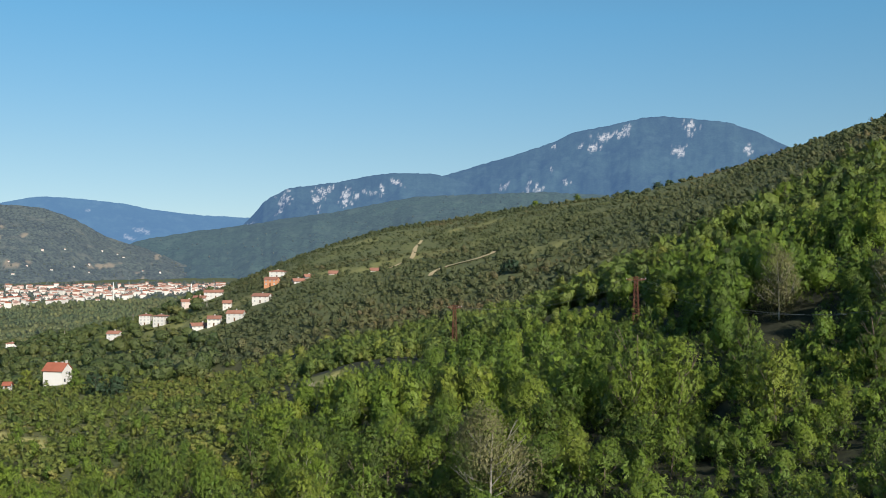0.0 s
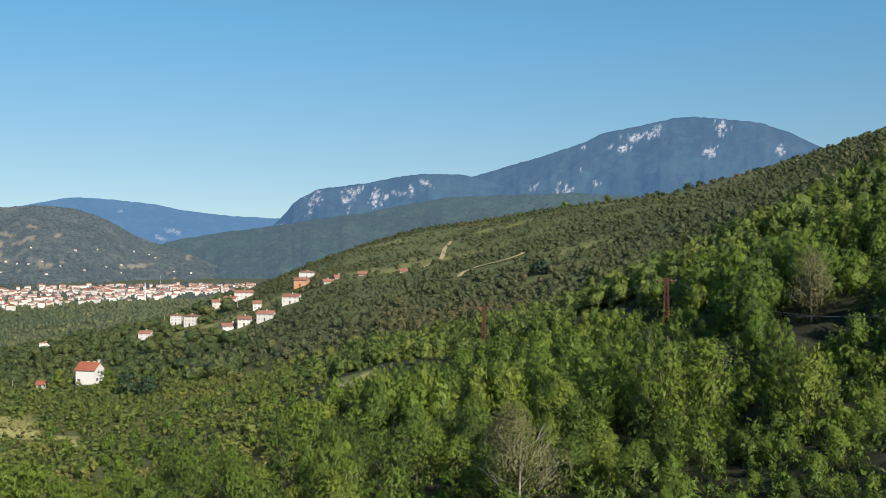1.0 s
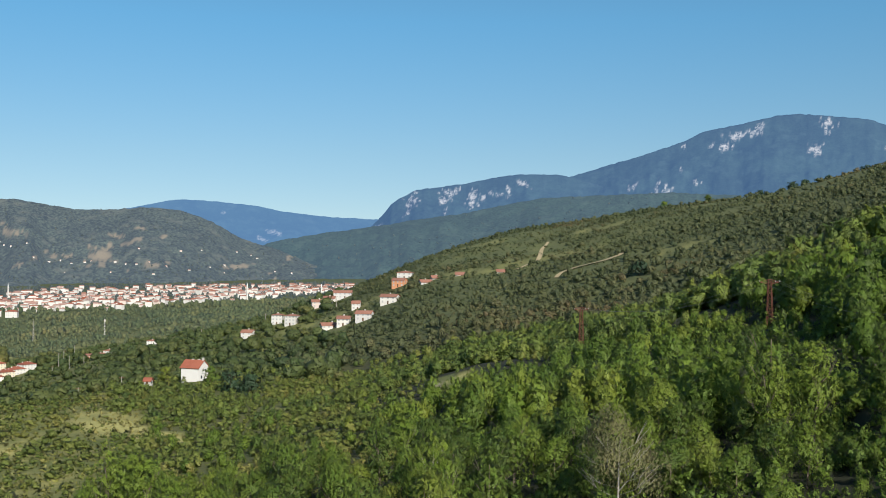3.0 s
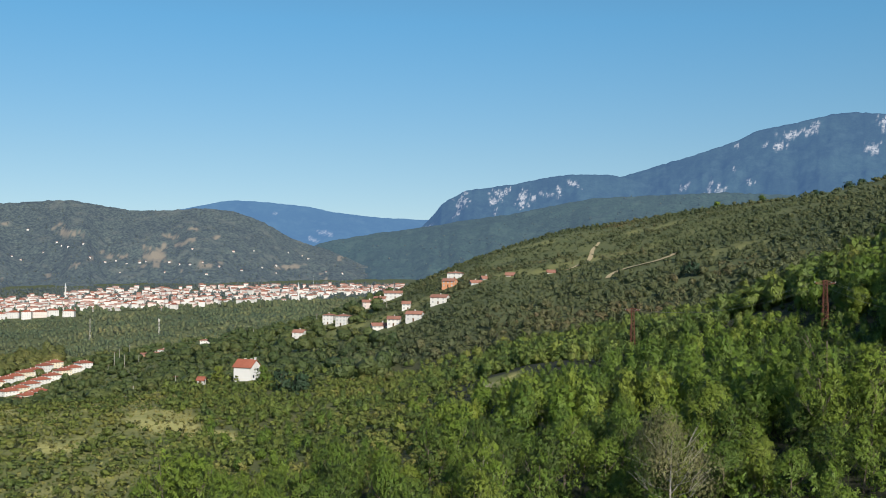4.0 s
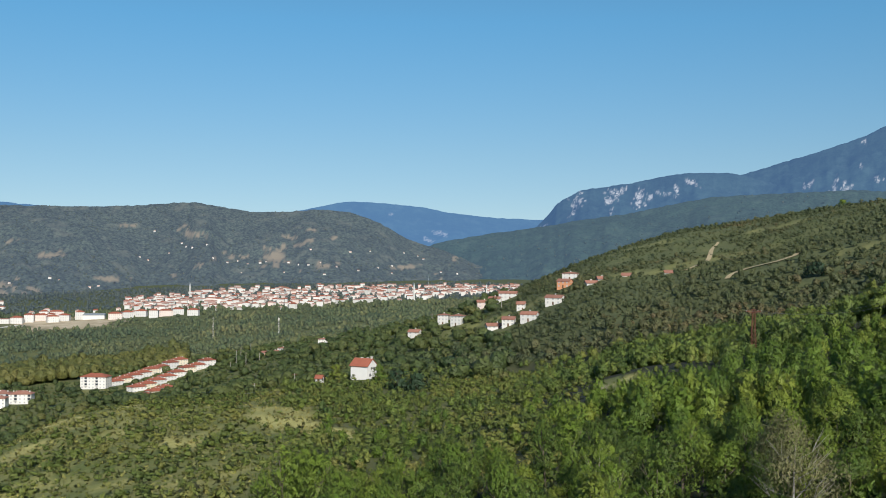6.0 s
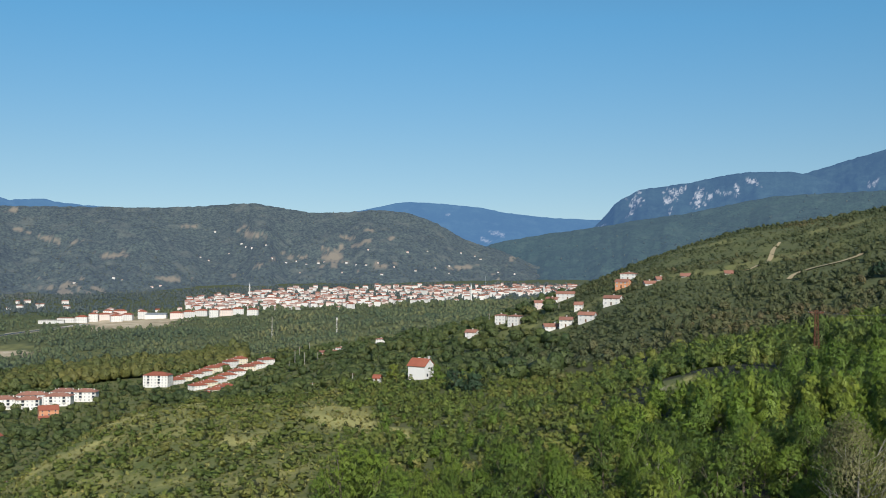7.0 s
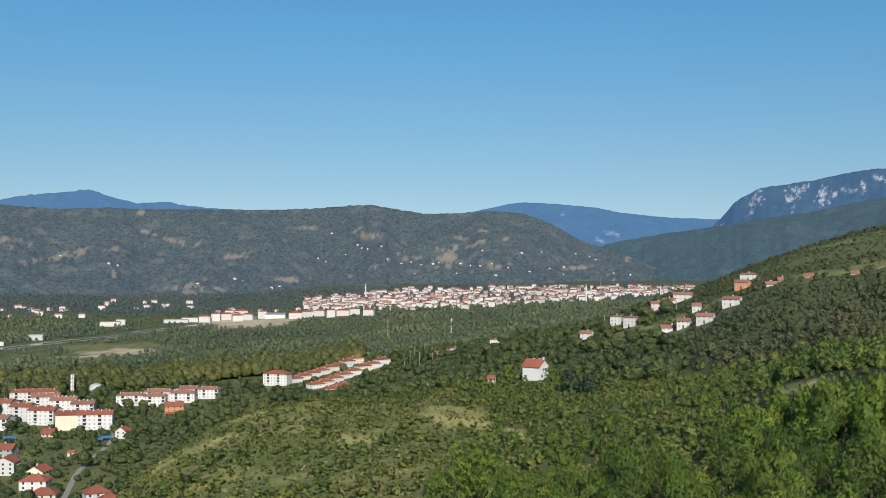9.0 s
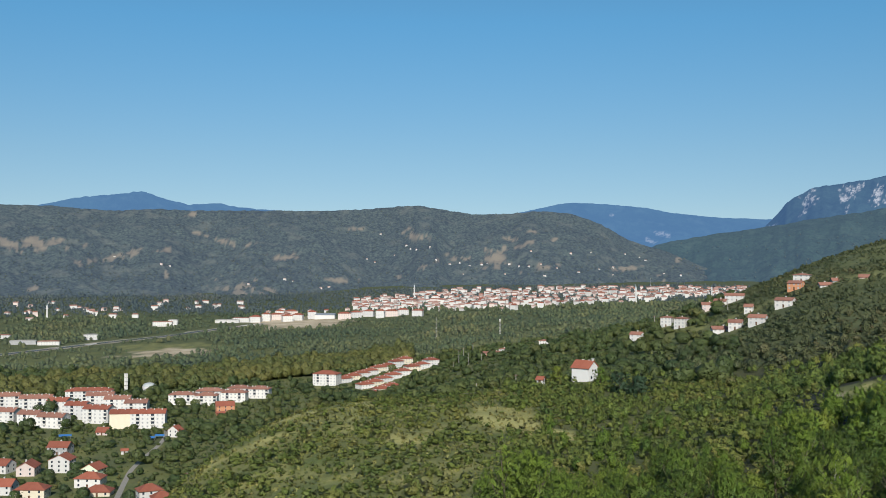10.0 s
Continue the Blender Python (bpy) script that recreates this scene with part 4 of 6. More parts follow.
def again(root, az, r, turn=0, sink=0.1, z=None):
    x, y = polar(az, r)
    return copy_thing(root, pose(x, y, (gz(x, y) if z is None else z) - sink, 0, 0, az + turn))


def bar_verts(a, b, w):
    a, b = Vector(a), Vector(b)
    q = (b - a).to_track_quat("Z", "Y")
    ring = [q @ Vector((w * sx, w * sy, 0)) for sx, sy in ((-1, -1), (1, -1), (1, 1), (-1, 1))]
    return [tuple(a + o) for o in ring] + [tuple(b + o) for o in ring]


def bars(name, pairs, w, mat):
    verts, faces = [], []
    for a, b in pairs:
        faces += [tuple(i + len(verts) for i in q) for q in QUADS]
        verts += bar_verts(a, b, w)
    return solid(name, verts, faces, mat)


def lathe(name, profile, mat, sides=16):
    verts, faces = [], []
    for r, z in profile:
        verts += [(r * math.cos(6.2832 * k / sides), r * math.sin(6.2832 * k / sides), z) for k in range(sides)]
    for i in range(len(profile) - 1):
        for k in range(sides):
            a, b = i * sides + k, i * sides + (k + 1) % sides
            faces.append((a, b, b + sides, a + sides))
    faces.append(tuple(range((len(profile) - 1) * sides, len(profile) * sides)))
    return solid(name, verts, faces, mat)


def strip(name, points, width, mat, lift=0.12, step=4.0, wobble=0.0):
    """A road or stream laid over the ground along (degrees, distance) points."""
    pts = np.array([polar(*p) for p in points])
    seg = np.hypot(*np.diff(pts, axis=0).T)
    s = np.concatenate([[0], np.cumsum(seg)])
    t = np.arange(0, s[-1], step)
    k = max(1, int(12 / step))
    px, py = (np.convolve(np.pad(np.interp(t, s, pts[:, i]), k, mode="edge"), np.ones(2 * k + 1) / (2 * k + 1), "valid") for i in (0, 1))
    dx, dy = np.gradient(px), np.gradient(py)
    ln = np.hypot(dx, dy)
    nx_, ny_ = -dy / ln, dx / ln
    half = width / 2 * (1 + wobble * rough(t, t * 0, 30, 3, 77))
    across = np.linspace(-1, 1, 5)
    X = px[:, None] + nx_[:, None] * half[:, None] * across
    Y = py[:, None] + ny_[:, None] * half[:, None] * across
    Z = np.maximum(ground_z(X, Y), ground_z(px, py)[:, None]) + lift
    return new(name, mesh_from(name, np.stack([X, Y, Z], -1).reshape(-1, 3), grid_faces(*X.shape)[:, ::-1], M[mat], True))

# ---- buildings on the slope and the low hill ----
def built(root, az, r, clear=9, **kw):
    CLEAR.append((az, r, clear))
    return stand(root, az, r, **kw)


main = house("white rendered three-storey house with a red tiled roof among trees", 8.2, 7.2, 3, "bright_wall", rise=2.7, cols=3, chimneys=2, windows=False, storey=2.6)
for s in range(2):
    window_at(main, WINDOW, pose(4.1, -1.5 + 3 * s, 3.9 + 2.45 * s, 0, 0, 90))
window_at(main, WINDOW, pose(-2.0, -3.6, 1.6))
part("chimney", CHIMNEY, main, pose(3.9, 0.0, 10.3), "slender chimney at the gable")
built(main, 19.72, 448, 8, turn=-33, sink=2.0)
CLEAR.extend([(19.9, 436, 5.5), (20.0, 428, 4)])
built(house("small red-roofed garden shed beside trees", 2.6, 2.6, 1, "white_wall", rise=1.0, cols=1, chimneys=0, storey=2.3), 22.05, 445, 4, turn=-20)
for az, r, w, d, st, kind, wall, turn, cols, lab in [
    (15.47, 806, 7.8, 8, 3, "hip", "white_wall", -12, 3, "white three-storey house with a low red roof, one of a pair"),
    (14.72, 776, 8.2, 8, 3, "hip", "white_wall", -25, 3, "tall white house with a red roof, one of a pair"),
    (17.0, 766, 8, 8, 2, "gable", "white_wall", -22, 2, "small white house with a faded red roof among trees"),
    (12.6, 698, 15, 9, 1, "gable", "white_wall", 10, 5, "long low white building with a red tiled roof"),
    (12.0, 690, 8, 8, 2, "gable", "white_wall", -8, 3, "white house with a broad red roof beside a field"),
    (10.9, 676, 10, 8, 2, "gable", "white_wall", -15, 3, "white house with a red roof below the oak wood"),
    (9.56, 704, 11, 8, 2, "gable", "white_wall", -20, 3, "white house with a pinkish roof on the hill"),
    (13.3, 846, 12, 9, 2, "gable", "pink_wall", 5, 3, "pinkish house with a red roof in a hamlet"),
    (12.75, 842, 9, 8, 2, "gable", "white_wall", -10, 3, "white house with a red roof in a hamlet"),
    (12.05, 846, 14, 9, 2, "gable", "white_wall", -5, 4, "long white house with a red roof in a hamlet"),
    (11.35, 744, 5.5, 5, 2, "gable", "white_wall", -10, 2, "narrow white house with a red roof by the field"),
    (9.05, 760, 9, 8, 2, "gable", "brick_wall", -20, 3, "unplastered brick house with a red roof on the hill"),
    (8.75, 800, 11, 9, 2, "hip", "white_wall", -10, 3, "white house with a flat red roof on the hill crest"),
    (7.66, 735, 8, 7, 1, "gable", "white_wall", 15, 2, "low white house half hidden by trees"),
    (7.1, 745, 7, 6, 1, "gable", "grey_wall", 15, 2, "low grey house half hidden by trees"),
    (3.64, 738, 6, 5, 1, "gable", "white_wall", 5, 2, "small white field house on the hill"),
    (5.83, 740, 6, 5, 1, "gable", "pink_wall", -5, 2, "small red-roofed field house on the hill"),
    (21.86, 1130, 10, 8, 2, "hip", "white_wall", -10, 3, "white flat-roofed house among trees"),
    (23.99, 1118, 9, 8, 2, "hip", "white_wall", -20, 2, "white house with a low roof among trees"),
    (24.75, 1120, 14, 7, 1, "gable", "brick_wall", 8, 3, "long low brick farm building with a red roof"),
    (24.4, 1116, 8, 6, 1, "gable", "white_wall", -15, 2, "low white farm building with a pale roof"),
]:
    built(house(lab, w, d, st, wall, "roof_old", kind, 1.1 if kind == "hip" else 1.7, cols, 1 if w > 6 else 0, storey=2.35, far=True), az, r, max(w, d) * 0.65, turn=turn, sink=2.2 if az < 8 else 0.8)
    CLEAR.extend([(az, r - 9, max(w, d) * 0.7), (az, r - 18, max(w, d) * 0.5)])

# ---- village at the foot of the slope ----
for az, r, w, d, st, wall, turn, kind, lab in [
    (46.81, 716, 13, 10, 2, "grey_wall", -25, "gable", "grey two-storey house with a dark red roof in the village"),
    (46.72, 655, 11, 12, 3, "white_wall", 70, "gable", "white village house with balconies and a red gabled roof"),
    (48.31, 652, 13, 10, 2, "pink_wall", 75, "gable", "pale pink village house with a red roof"),
    (49.5, 664, 11, 10, 2, "white_wall", -35, "gable", "white village house with a bluish side wall"),
    (45.21, 634, 11, 10, 2, "mint_wall", 62, "gable", "pale green village house with a red gabled roof"),
    (45.37, 606, 14, 10, 2, "white_wall", -20, "hip", "white village house with a broad red hipped roof"),
    (44.95, 580, 13, 9, 1, "cream_wall", -15, "hip", "low cream village house with a red hipped roof"),
    (49.45, 602, 12, 10, 2, "white_wall", -25, "gable", "white village house with a steep red roof"),
    (48.1, 586, 15, 10, 2, "cream_wall", -20, "hip", "cream village house with a wide red roof"),
    (42.49, 556, 11.5, 9, 2, "white_wall", 12, "hip", "white house with a red hipped roof beside the shrubby slope"),
    (41.85, 541, 10, 8, 1, "white_wall", 8, "hip", "low house with a red roof at the foot of the slope"),
    (44.76, 786, 8, 7, 1, "pink_wall", -20, "gable", "small red-roofed house near the apartment blocks"),
    (41.2, 762, 7, 8, 2, "white_wall", 60, "gable", "narrow white house with a red roof beside the lane"),
    (38.71, 866, 14, 11, 3, "brick_wall", 6, "gable", "bare orange brick house with a lower red porch roof"),
]:
    built(house(lab, w, d, st, wall, "roof_tile", kind, 2.9, 3, 1, True, "balconies" in lab, 2.45), az, r, max(w, d) * 0.72, turn=turn)
    CLEAR.extend([(az, r - 9, max(w, d) * 0.55), (az, r - 19, max(w, d) * 0.4)])
porch = tagged(new("porch"), "low porch with a red roof before the orange brick house", "porch")
part("roof", gable_roof(13, 4.0, 1.0, "roof_tile"), porch, pose(0, 0, 2.6))
for sx in (-1, 1):
    part("post", boxes("post", [(-0.2, 0.2, -0.2, 0.2, -1.0, 2.7)], "brick_wall"), porch, pose(sx * 6, -1.6, 0))
built(porch, 38.72, 856.5, 8, turn=6)
CLEAR.extend([(38.72, 846, 9), (38.72, 836, 7)])
gate = house("small white gate hut with a red roof by the lane", 4, 3, 1, "white_wall", rise=1.0, cols=1, chimneys=0, storey=2.6)
built(gate, 43.71, 702, 5, turn=-10)

# ---- apartment estate near the river ----
def block(label, w, d, storeys, wall="estate_wall", turn=0, kind="hip", roof="roof_tile", rise=3.0, balcony=True, chimneys=4, blank=False):
    return house(label, w, d, storeys, wall, roof, kind, rise, max(2, int(w // 3.4)), chimneys, not blank, balcony, 2.75, "apartment block", False)


for az, r, w, d, st, turn, wall, lab in [
    (42.54, 812, 24.5, 13, 4, -8, "estate_wall", "white four-storey apartment block with balconies and a red roof"),
    (43.88, 816, 15, 14, 4, -8, "cream_wall", "cream four-storey apartment block with a blank end wall"),
    (44.98, 846, 20, 13, 4, -27, "estate_wall", "white four-storey apartment block in a staggered row"),
    (45.98, 872, 16, 13, 4, -27, "estate_wall", "white four-storey apartment block in a staggered row"),
    (46.86, 902, 16, 13, 4, -27, "estate_wall", "white four-storey apartment block in a staggered row"),
    (47.95, 926, 25, 13, 4, -10, "estate_wall", "long white apartment block with a weathered red roof"),
    (49.6, 950, 30, 13, 4, -10, "estate_wall", "long white apartment block with a weathered red roof"),
    (48.2, 852, 16, 12, 3, -30, "estate_wall", "white three-storey apartment block with a red roof"),
    (47.15, 832, 20, 12, 3, -30, "estate_wall", "white three-storey apartment block with a red roof"),
    (49.4, 874, 20, 12, 3, -30, "estate_wall", "white three-storey apartment block with a red roof"),
    (45.44, 965, 38, 13, 4, -8, "estate_wall", "long white apartment block at the back of the estate"),
    (44.9, 930, 22, 13, 4, -10, "estate_wall", "white apartment block with many chimneys"),
    (44.05, 902, 20, 13, 4, -10, "estate_wall", "white apartment block with many chimneys"),
    (43.13, 874, 17, 13, 4, -10, "estate_wall", "white apartment block with many chimneys"),
    (40.85, 940, 22, 12, 3, -10, "estate_wall", "white three-storey terrace with red roofs"),
    (39.62, 930, 18, 12, 3, -10, "estate_wall", "white three-storey terrace with red roofs"),
    (39.45, 962, 24, 12, 3, -10, "estate_wall", "white three-storey terrace with red roofs"),
    (38.2, 946, 21, 12, 3, -14, "estate_wall", "white three-storey terrace with red roofs"),
    (37.95, 978, 20, 12, 3, -14, "estate_wall", "white three-storey terrace with red roofs"),
    (36.9, 968, 18, 12, 3, -14, "estate_wall", "white three-storey terrace with red roofs"),
]:
    built(block(lab, w, d, st, wall, roof="roof_old" if "weathered" in lab or "chimneys" in lab or st == 3 else "roof_tile", kind="hip" if "terrace" in lab or "back" in lab else "gable", rise=2.5, balcony=True, chimneys=max(4, int(w // 3)), blank="blank" in lab), az, r, max(w, d) * 0.55, turn=turn)
    CLEAR.append((az, r - 14, max(w, d) * 0.4))

hall = block("large white estate building with a wide red roof", 24, 14, 4, chimneys=2)
built(hall, 33.4, 1045, 17, turn=-22)
CLEAR.append((33.4, 1025, 12))
row_house = block("white two-storey terrace house with a red roof in a stepped row", 14, 11, 2, rise=2.5, balcony=False, chimneys=3)
row_cream = block("cream two-storey terrace house with a red roof in a stepped row", 14, 11, 2, "cream_wall", rise=2.5, balcony=False, chimneys=3)
row_rng = np.random.RandomState(9)
for count, az0, r0, step, pick in ((8, 31.4, 1000, 0.50, 4), (8, 32.5, 1058, 0.46, 3), (3, 31.0, 962, 0.50, 5)):
    for k in range(count):
        az, r = az0 - step * k, r0 + 17.0 * k
        z = gz(*polar(az, r)) + (0.35 * k if count > 3 else -3.5)
        tagged(again(row_cream if k % pick == 1 else row_house, az, r, 36 + row_rng.uniform(-3, 3), z=z - 1.4 + row_rng.uniform(-0.7, 0.7)), group="stepped rows of terrace houses")
        CLEAR.extend([(az, r, 11), (az, r - 18, 10), (az - 0.4, r - 8, 9)])
for root in (row_house, row_cream):
    for o in list(root.children_recursive) + [root]:
        bpy.data.objects.remove(o)

# ---- mosque by the estate ----
mosque = tagged(new("mosque"), "small white mosque with a pale metal dome before the poplars", "mosque")
part("wall", lathe("wall", [(7.5, -1), (7.5, 5), (6.6, 5.2)], "white_wall", 8), mosque)
part("drum", lathe("drum", [(6.6, 5.2), (6.6, 6.4), (6.2, 6.5)], "white_wall", 24), mosque)
part("dome", lathe("dome", [(6.3 * math.cos(a), 6.5 + 3.9 * math.sin(a)) for a in np.linspace(0, 1.5, 9)], "dome", 24), mosque)
part("finial", lathe("finial", [(0.12, 11), (0.12, 12.4), (0.02, 12.6)], "zinc", 8), mosque)
built(mosque, 42.53, 1034, 11)
mosque.scale = (0.95, 0.95, 0.85)
CLEAR.append((42.55, 1010, 12))


def minaret(label, height, radius):
    root = tagged(new("minaret"), label, "minaret")
    part("shaft", lathe("shaft", [(radius * 1.5, -1), (radius * 1.4, height * 0.14), (radius, height * 0.2), (radius * 0.95, height * 0.82)], "white_wall", 12), root)
    part("gallery", lathe("gallery", [(radius, height * 0.66), (radius * 1.7, height * 0.69), (radius * 1.7, height * 0.72), (radius, height * 0.725)], "white_wall", 12), root)
    part("spire", lathe("spire", [(radius * 1.05, height * 0.82), (radius * 0.5, height * 0.92), (0.05, height)], "zinc", 12), root)
    return root


twin = tagged(new("minaret"), "square white twin-shaft minaret with dark joints", "minaret")
for s in (-1, 1):
    part("shaft", boxes("shaft", [(s * 0.95 - 0.6, s * 0.95 + 0.6, -0.6, 0.6, 0.0 + 3.6 * k, 3.2 + 3.6 * k) for k in range(5)], "white_wall"), twin)
part("core", boxes("core", [(-0.36, 0.36, -0.5, 0.5, -1, 18.5), (-1.6, 1.6, -0.5, 0.5, 17.5, 18.3)], "grey_wall"), twin)
built(twin, 43.68, 1030, 6)
CLEAR.append((43.7, 1008, 8))
built(minaret("tall slender white minaret in the town", 40, 1.6), 17.07, 2140, 8)
built(minaret("slender white minaret at the edge of the town", 34, 1.5), 28.79, 2430, 8)
built(minaret("white minaret in the village across the river", 30, 1.6), 47.5, 2150, 8)
built(minaret("short white minaret at the far end of the town", 28, 1.4), 13.2, 2250, 8)

# ---- the town across the fields ----
VARIANTS = []
for k, (w, d, st, wall, kind, roof) in enumerate([
    (9, 8, 2, "white_wall", "hip", "roof_tile"), (11, 8, 3, "white_wall", "gable", "roof_old"), (8, 8, 2, "white_wall", "gable", "roof_tile"), (12, 9, 3, "white_wall", "hip", "roof_old"),
    (10, 9, 3, "pink_wall", "gable", "roof_tile"), (9, 8, 2, "pink_wall", "hip", "roof_old"), (13, 9, 4, "white_wall", "hip", "roof_tile"), (8, 7, 2, "white_wall", "gable", "roof_old")]):
    VARIANTS.append(house("%s town house with a %s red roof" % ({"white_wall": "white", "cream_wall": "cream", "pink_wall": "pinkish"}[wall], "bright" if roof == "roof_tile" else "faded"), w, d, st, wall, "roof_tile" if k in (2, 6) else "roof_town", kind, 2.1, chimneys=1 if k % 2 else 0, windows=False, storey=2.5))
town_rng = np.random.RandomState(41)
placed = []


REST = ([], [], [])


def joined_house(az, r, z=None, size=1.0):
    """A house too far off to pick apart, joined with the others like it."""
    CLEAR.append((az, r - 8, 9 * size))
    verts, faces, slots = REST
    w, d, h = town_rng.uniform(6, 15) * size / 2, town_rng.uniform(6, 9) * size / 2, town_rng.uniform(4, 10) * size
    x, y = polar(az, r)
    m = pose(x, y, (gz(x, y) if z is None else z) - 0.5, 0, 0, az + town_rng.uniform(-40, 25))
    k, o, e = len(verts), 0.5 * size, max(0.0, (w - d) * town_rng.randint(0, 2))
    local = box_verts(-w, w, -d, d, -2, h) + [(-w - o, -d - o, h), (w + o, -d - o, h), (w + o, d + o, h), (-w - o, d + o, h), (-w + e - o, 0, h + 2.0 * size), (w - e + o, 0, h + 2.0 * size)]
    verts += [tuple(m @ Vector(v)) for v in local]
    faces += [tuple(i + k for i in q) for q in QUADS] + [tuple(i + k for i in q) for q in ((8, 11, 10, 9), (8, 9, 13, 12), (10, 11, 12, 13), (9, 10, 13), (11, 8, 12))]
    slots += [town_rng.randint(0, 5) // 4] * 6 + [2 + town_rng.randint(0, 2)] * 5


def town_house(az, r, z=None, group="houses of the town", spread=1.0):
    CLEAR.append((az, r - 8, 11 * spread))
    root = again(VARIANTS[town_rng.randint(8)], az, r, town_rng.uniform(-40, 25), 0.5, z)
    return tagged(root, group=group)


tries = 0
while len(placed) < 580 and tries < 12000:
    tries += 1
    az = 11.5 + 20.5 * town_rng.rand()
    mid = np.interp(az, [11.5, 14, 17, 22, 27, 31], [2560, 2500, 2440, 2390, 2360, 2330])
    half = np.interp(az, [11.5, 14, 18, 27, 30, 32], [110, 180, 290, 280, 200, 110])
    r = mid + half * town_rng.uniform(-1, 1) * (0.6 + 0.4 * town_rng.rand())
    x, y = polar(az, r)
    if any((x - a) ** 2 + (y - b) ** 2 < 11 ** 2 for a, b in placed):
        continue
    placed.append((x, y))
    if r < 2440 and len(placed) < 400:
        town_house(az, r)
    else:
        joined_house(az, r)
for k in range(34):
    joined_house(36.5 + 13.5 * town_rng.rand(), 2130 + 420 * town_rng.rand())
for k in range(12):
    town_house(29.5 + 7.0 * town_rng.rand(), 2060 + 200 * town_rng.rand(), group="houses of the town")
flats = [block("white town apartment block with a red roof", w, 13, st, wall, balcony=False, chimneys=1) for w, st, wall in ((20, 4, "white_wall"), (24, 4, "pink_wall"), (16, 5, "white_wall"))]
for k, az in enumerate([37.15, 36.6, 36.05, 35.5, 34.95, 34.2, 32.5, 31.9, 31.2, 30.6, 30.0, 29.4, 28.6, 35.9, 35.3]):
    r = 2030 + 18 * (k % 3) + (65 if k > 12 else 0)
    tagged(again(flats[(k * 2 + k // 4) % 3], az, r, -14 + 9 * (k % 4), 0.5), group="apartment blocks at the edge of the town")
    CLEAR.extend([(az, r, 22), (az, r - 35, 22)])
shed = tagged(new("industrial_hall"), "low white industrial hall with a pale blue roof", "hall")
part("wall", boxes("wall", [(-19, 19, -12, 12, -2, 7)], "white_wall"), shed)
part("roof", gable_roof(38, 24, 3.0, "zinc"), shed, pose(0, 0, 7))
built(shed, 33.5, 2060, 28, turn=-8)
CLEAR.append((33.5, 2020, 26))
for az, r, w, st in ((41.88, 1985, 34, 3), (41.35, 1990, 16, 4), (38.6, 2035, 44, 2), (37.9, 2040, 30, 3), (48.6, 1660, 36, 2), (47.4, 1640, 30, 2), (45.4, 1720, 20, 3), (49.6, 1780, 26, 2)):
    built(block("long white works building by the river", w, 12, st, "white_wall" if w != 36 else "grey_wall", roof="roof_old" if w % 4 else "concrete", rise=1.0, balcony=False, chimneys=0), az, r, w * 0.6, turn=-8)
    CLEAR.append((az, r - 25, w * 0.55))
# farms scattered over the hill across the valley
HU, HT, HX, HY, HZ, HO = RANGES["hill_across_the_valley"]
for az, el in [(30.6, 1.55), (29.2, 0.95), (29.0, 0.75), (28.7, 0.7), (27.6, 0.15), (26.9, -0.05), (26.4, 0.0), (25.8, -0.1), (25.2, -0.05), (24.9, 0.0), (23.7, -0.05), (23.2, -0.1), (22.7, -0.2), (22.1, -0.05), (21.2, -0.25), (20.1, -0.45), (19.0, -0.3),
               (18.2, -0.15), (16.9, 0.35), (16.6, 0.2), (15.6, -0.5), (14.8, -0.6), (30.9, 0.05), (29.9, 0.4), (31.3, 0.2), (42.0, -0.15), (41.5, -0.17), (37.5, -1.15), (35.6, -0.9), (35.2, -0.95), (33.8, -1.35), (33.3, -1.3), (44.3, 0.3),
               (20.5, 0.6), (19.4, 0.55), (17.6, 0.5), (22.6, 0.7), (27.9, 0.9), (26.2, -0.5), (24.0, -0.55), (21.8, -0.6), (18.3, -0.55)]:
    k = np.argmin((HU - az) ** 2 + (HT - el) ** 2)
    x, y, z = HX.ravel()[k], HY.ravel()[k], HZ.ravel()[k]
    joined_house(math.degrees(math.atan2(-x, y)), math.hypot(x, y), z - 0.5, 0.5)
rest = new("far_houses", solid("far_houses", *REST[:2], ["white_wall", "pink_wall", "roof_town", "roof_old"], REST[2]))
tagged(rest, "small white houses with red roofs, far across the valley", "houses", kind="stuff")
for root in VARIANTS + flats:
    for o in list(root.children_recursive) + [root]:
        bpy.data.objects.remove(o)

# ---- lanes, tracks and water ----
def laid(ob, label, category):
    return tagged(ob, label, category, kind="structure")


LANE = [(44.2, 555), (43.86, 594), (43.45, 644), (42.62, 696), (42.2, 716), (41.7, 760), (41.6, 830)]
laid(strip("lane", LANE, 3.0, "asphalt"), "narrow pale asphalt lane beside the shrubby slope", "road")
laid(strip("hill_track", [(0.75, 668), (0.42, 690), (-0.49, 690), (-1.2, 694), (-1.99, 697), (-2.6, 705), (-3.2, 720)], 3.2, "track", 0.5, 4, 0.4), "pale dirt track across the hill", "track")
laid(strip("upper_track", [(3.0, 735), (2.2, 745), (1.6, 770), (1.5, 810), (1.1, 860)], 2.6, "track", 0.4, 4, 0.5), "faint dirt track climbing the hill", "track")
RIVER = [(56, 1350), (52, 1440), (48.58, 1528), (44.34, 1673), (41.82, 1760), (39.98, 1856), (38.2, 1930), (36.8, 2000)]
laid(strip("river", RIVER, 12, "water", 0.5, 10), "grey-blue shallow river in a broad bed", "water")
laid(strip("river_bed", RIVER, 30, "river_bed", 0.25, 10, 0.6), "pale gravel banks along the river", "river bed")
for a, r in LANE[:-1]:
    CLEAR.extend([(a, r, 5), (a, r - 10, 4)])
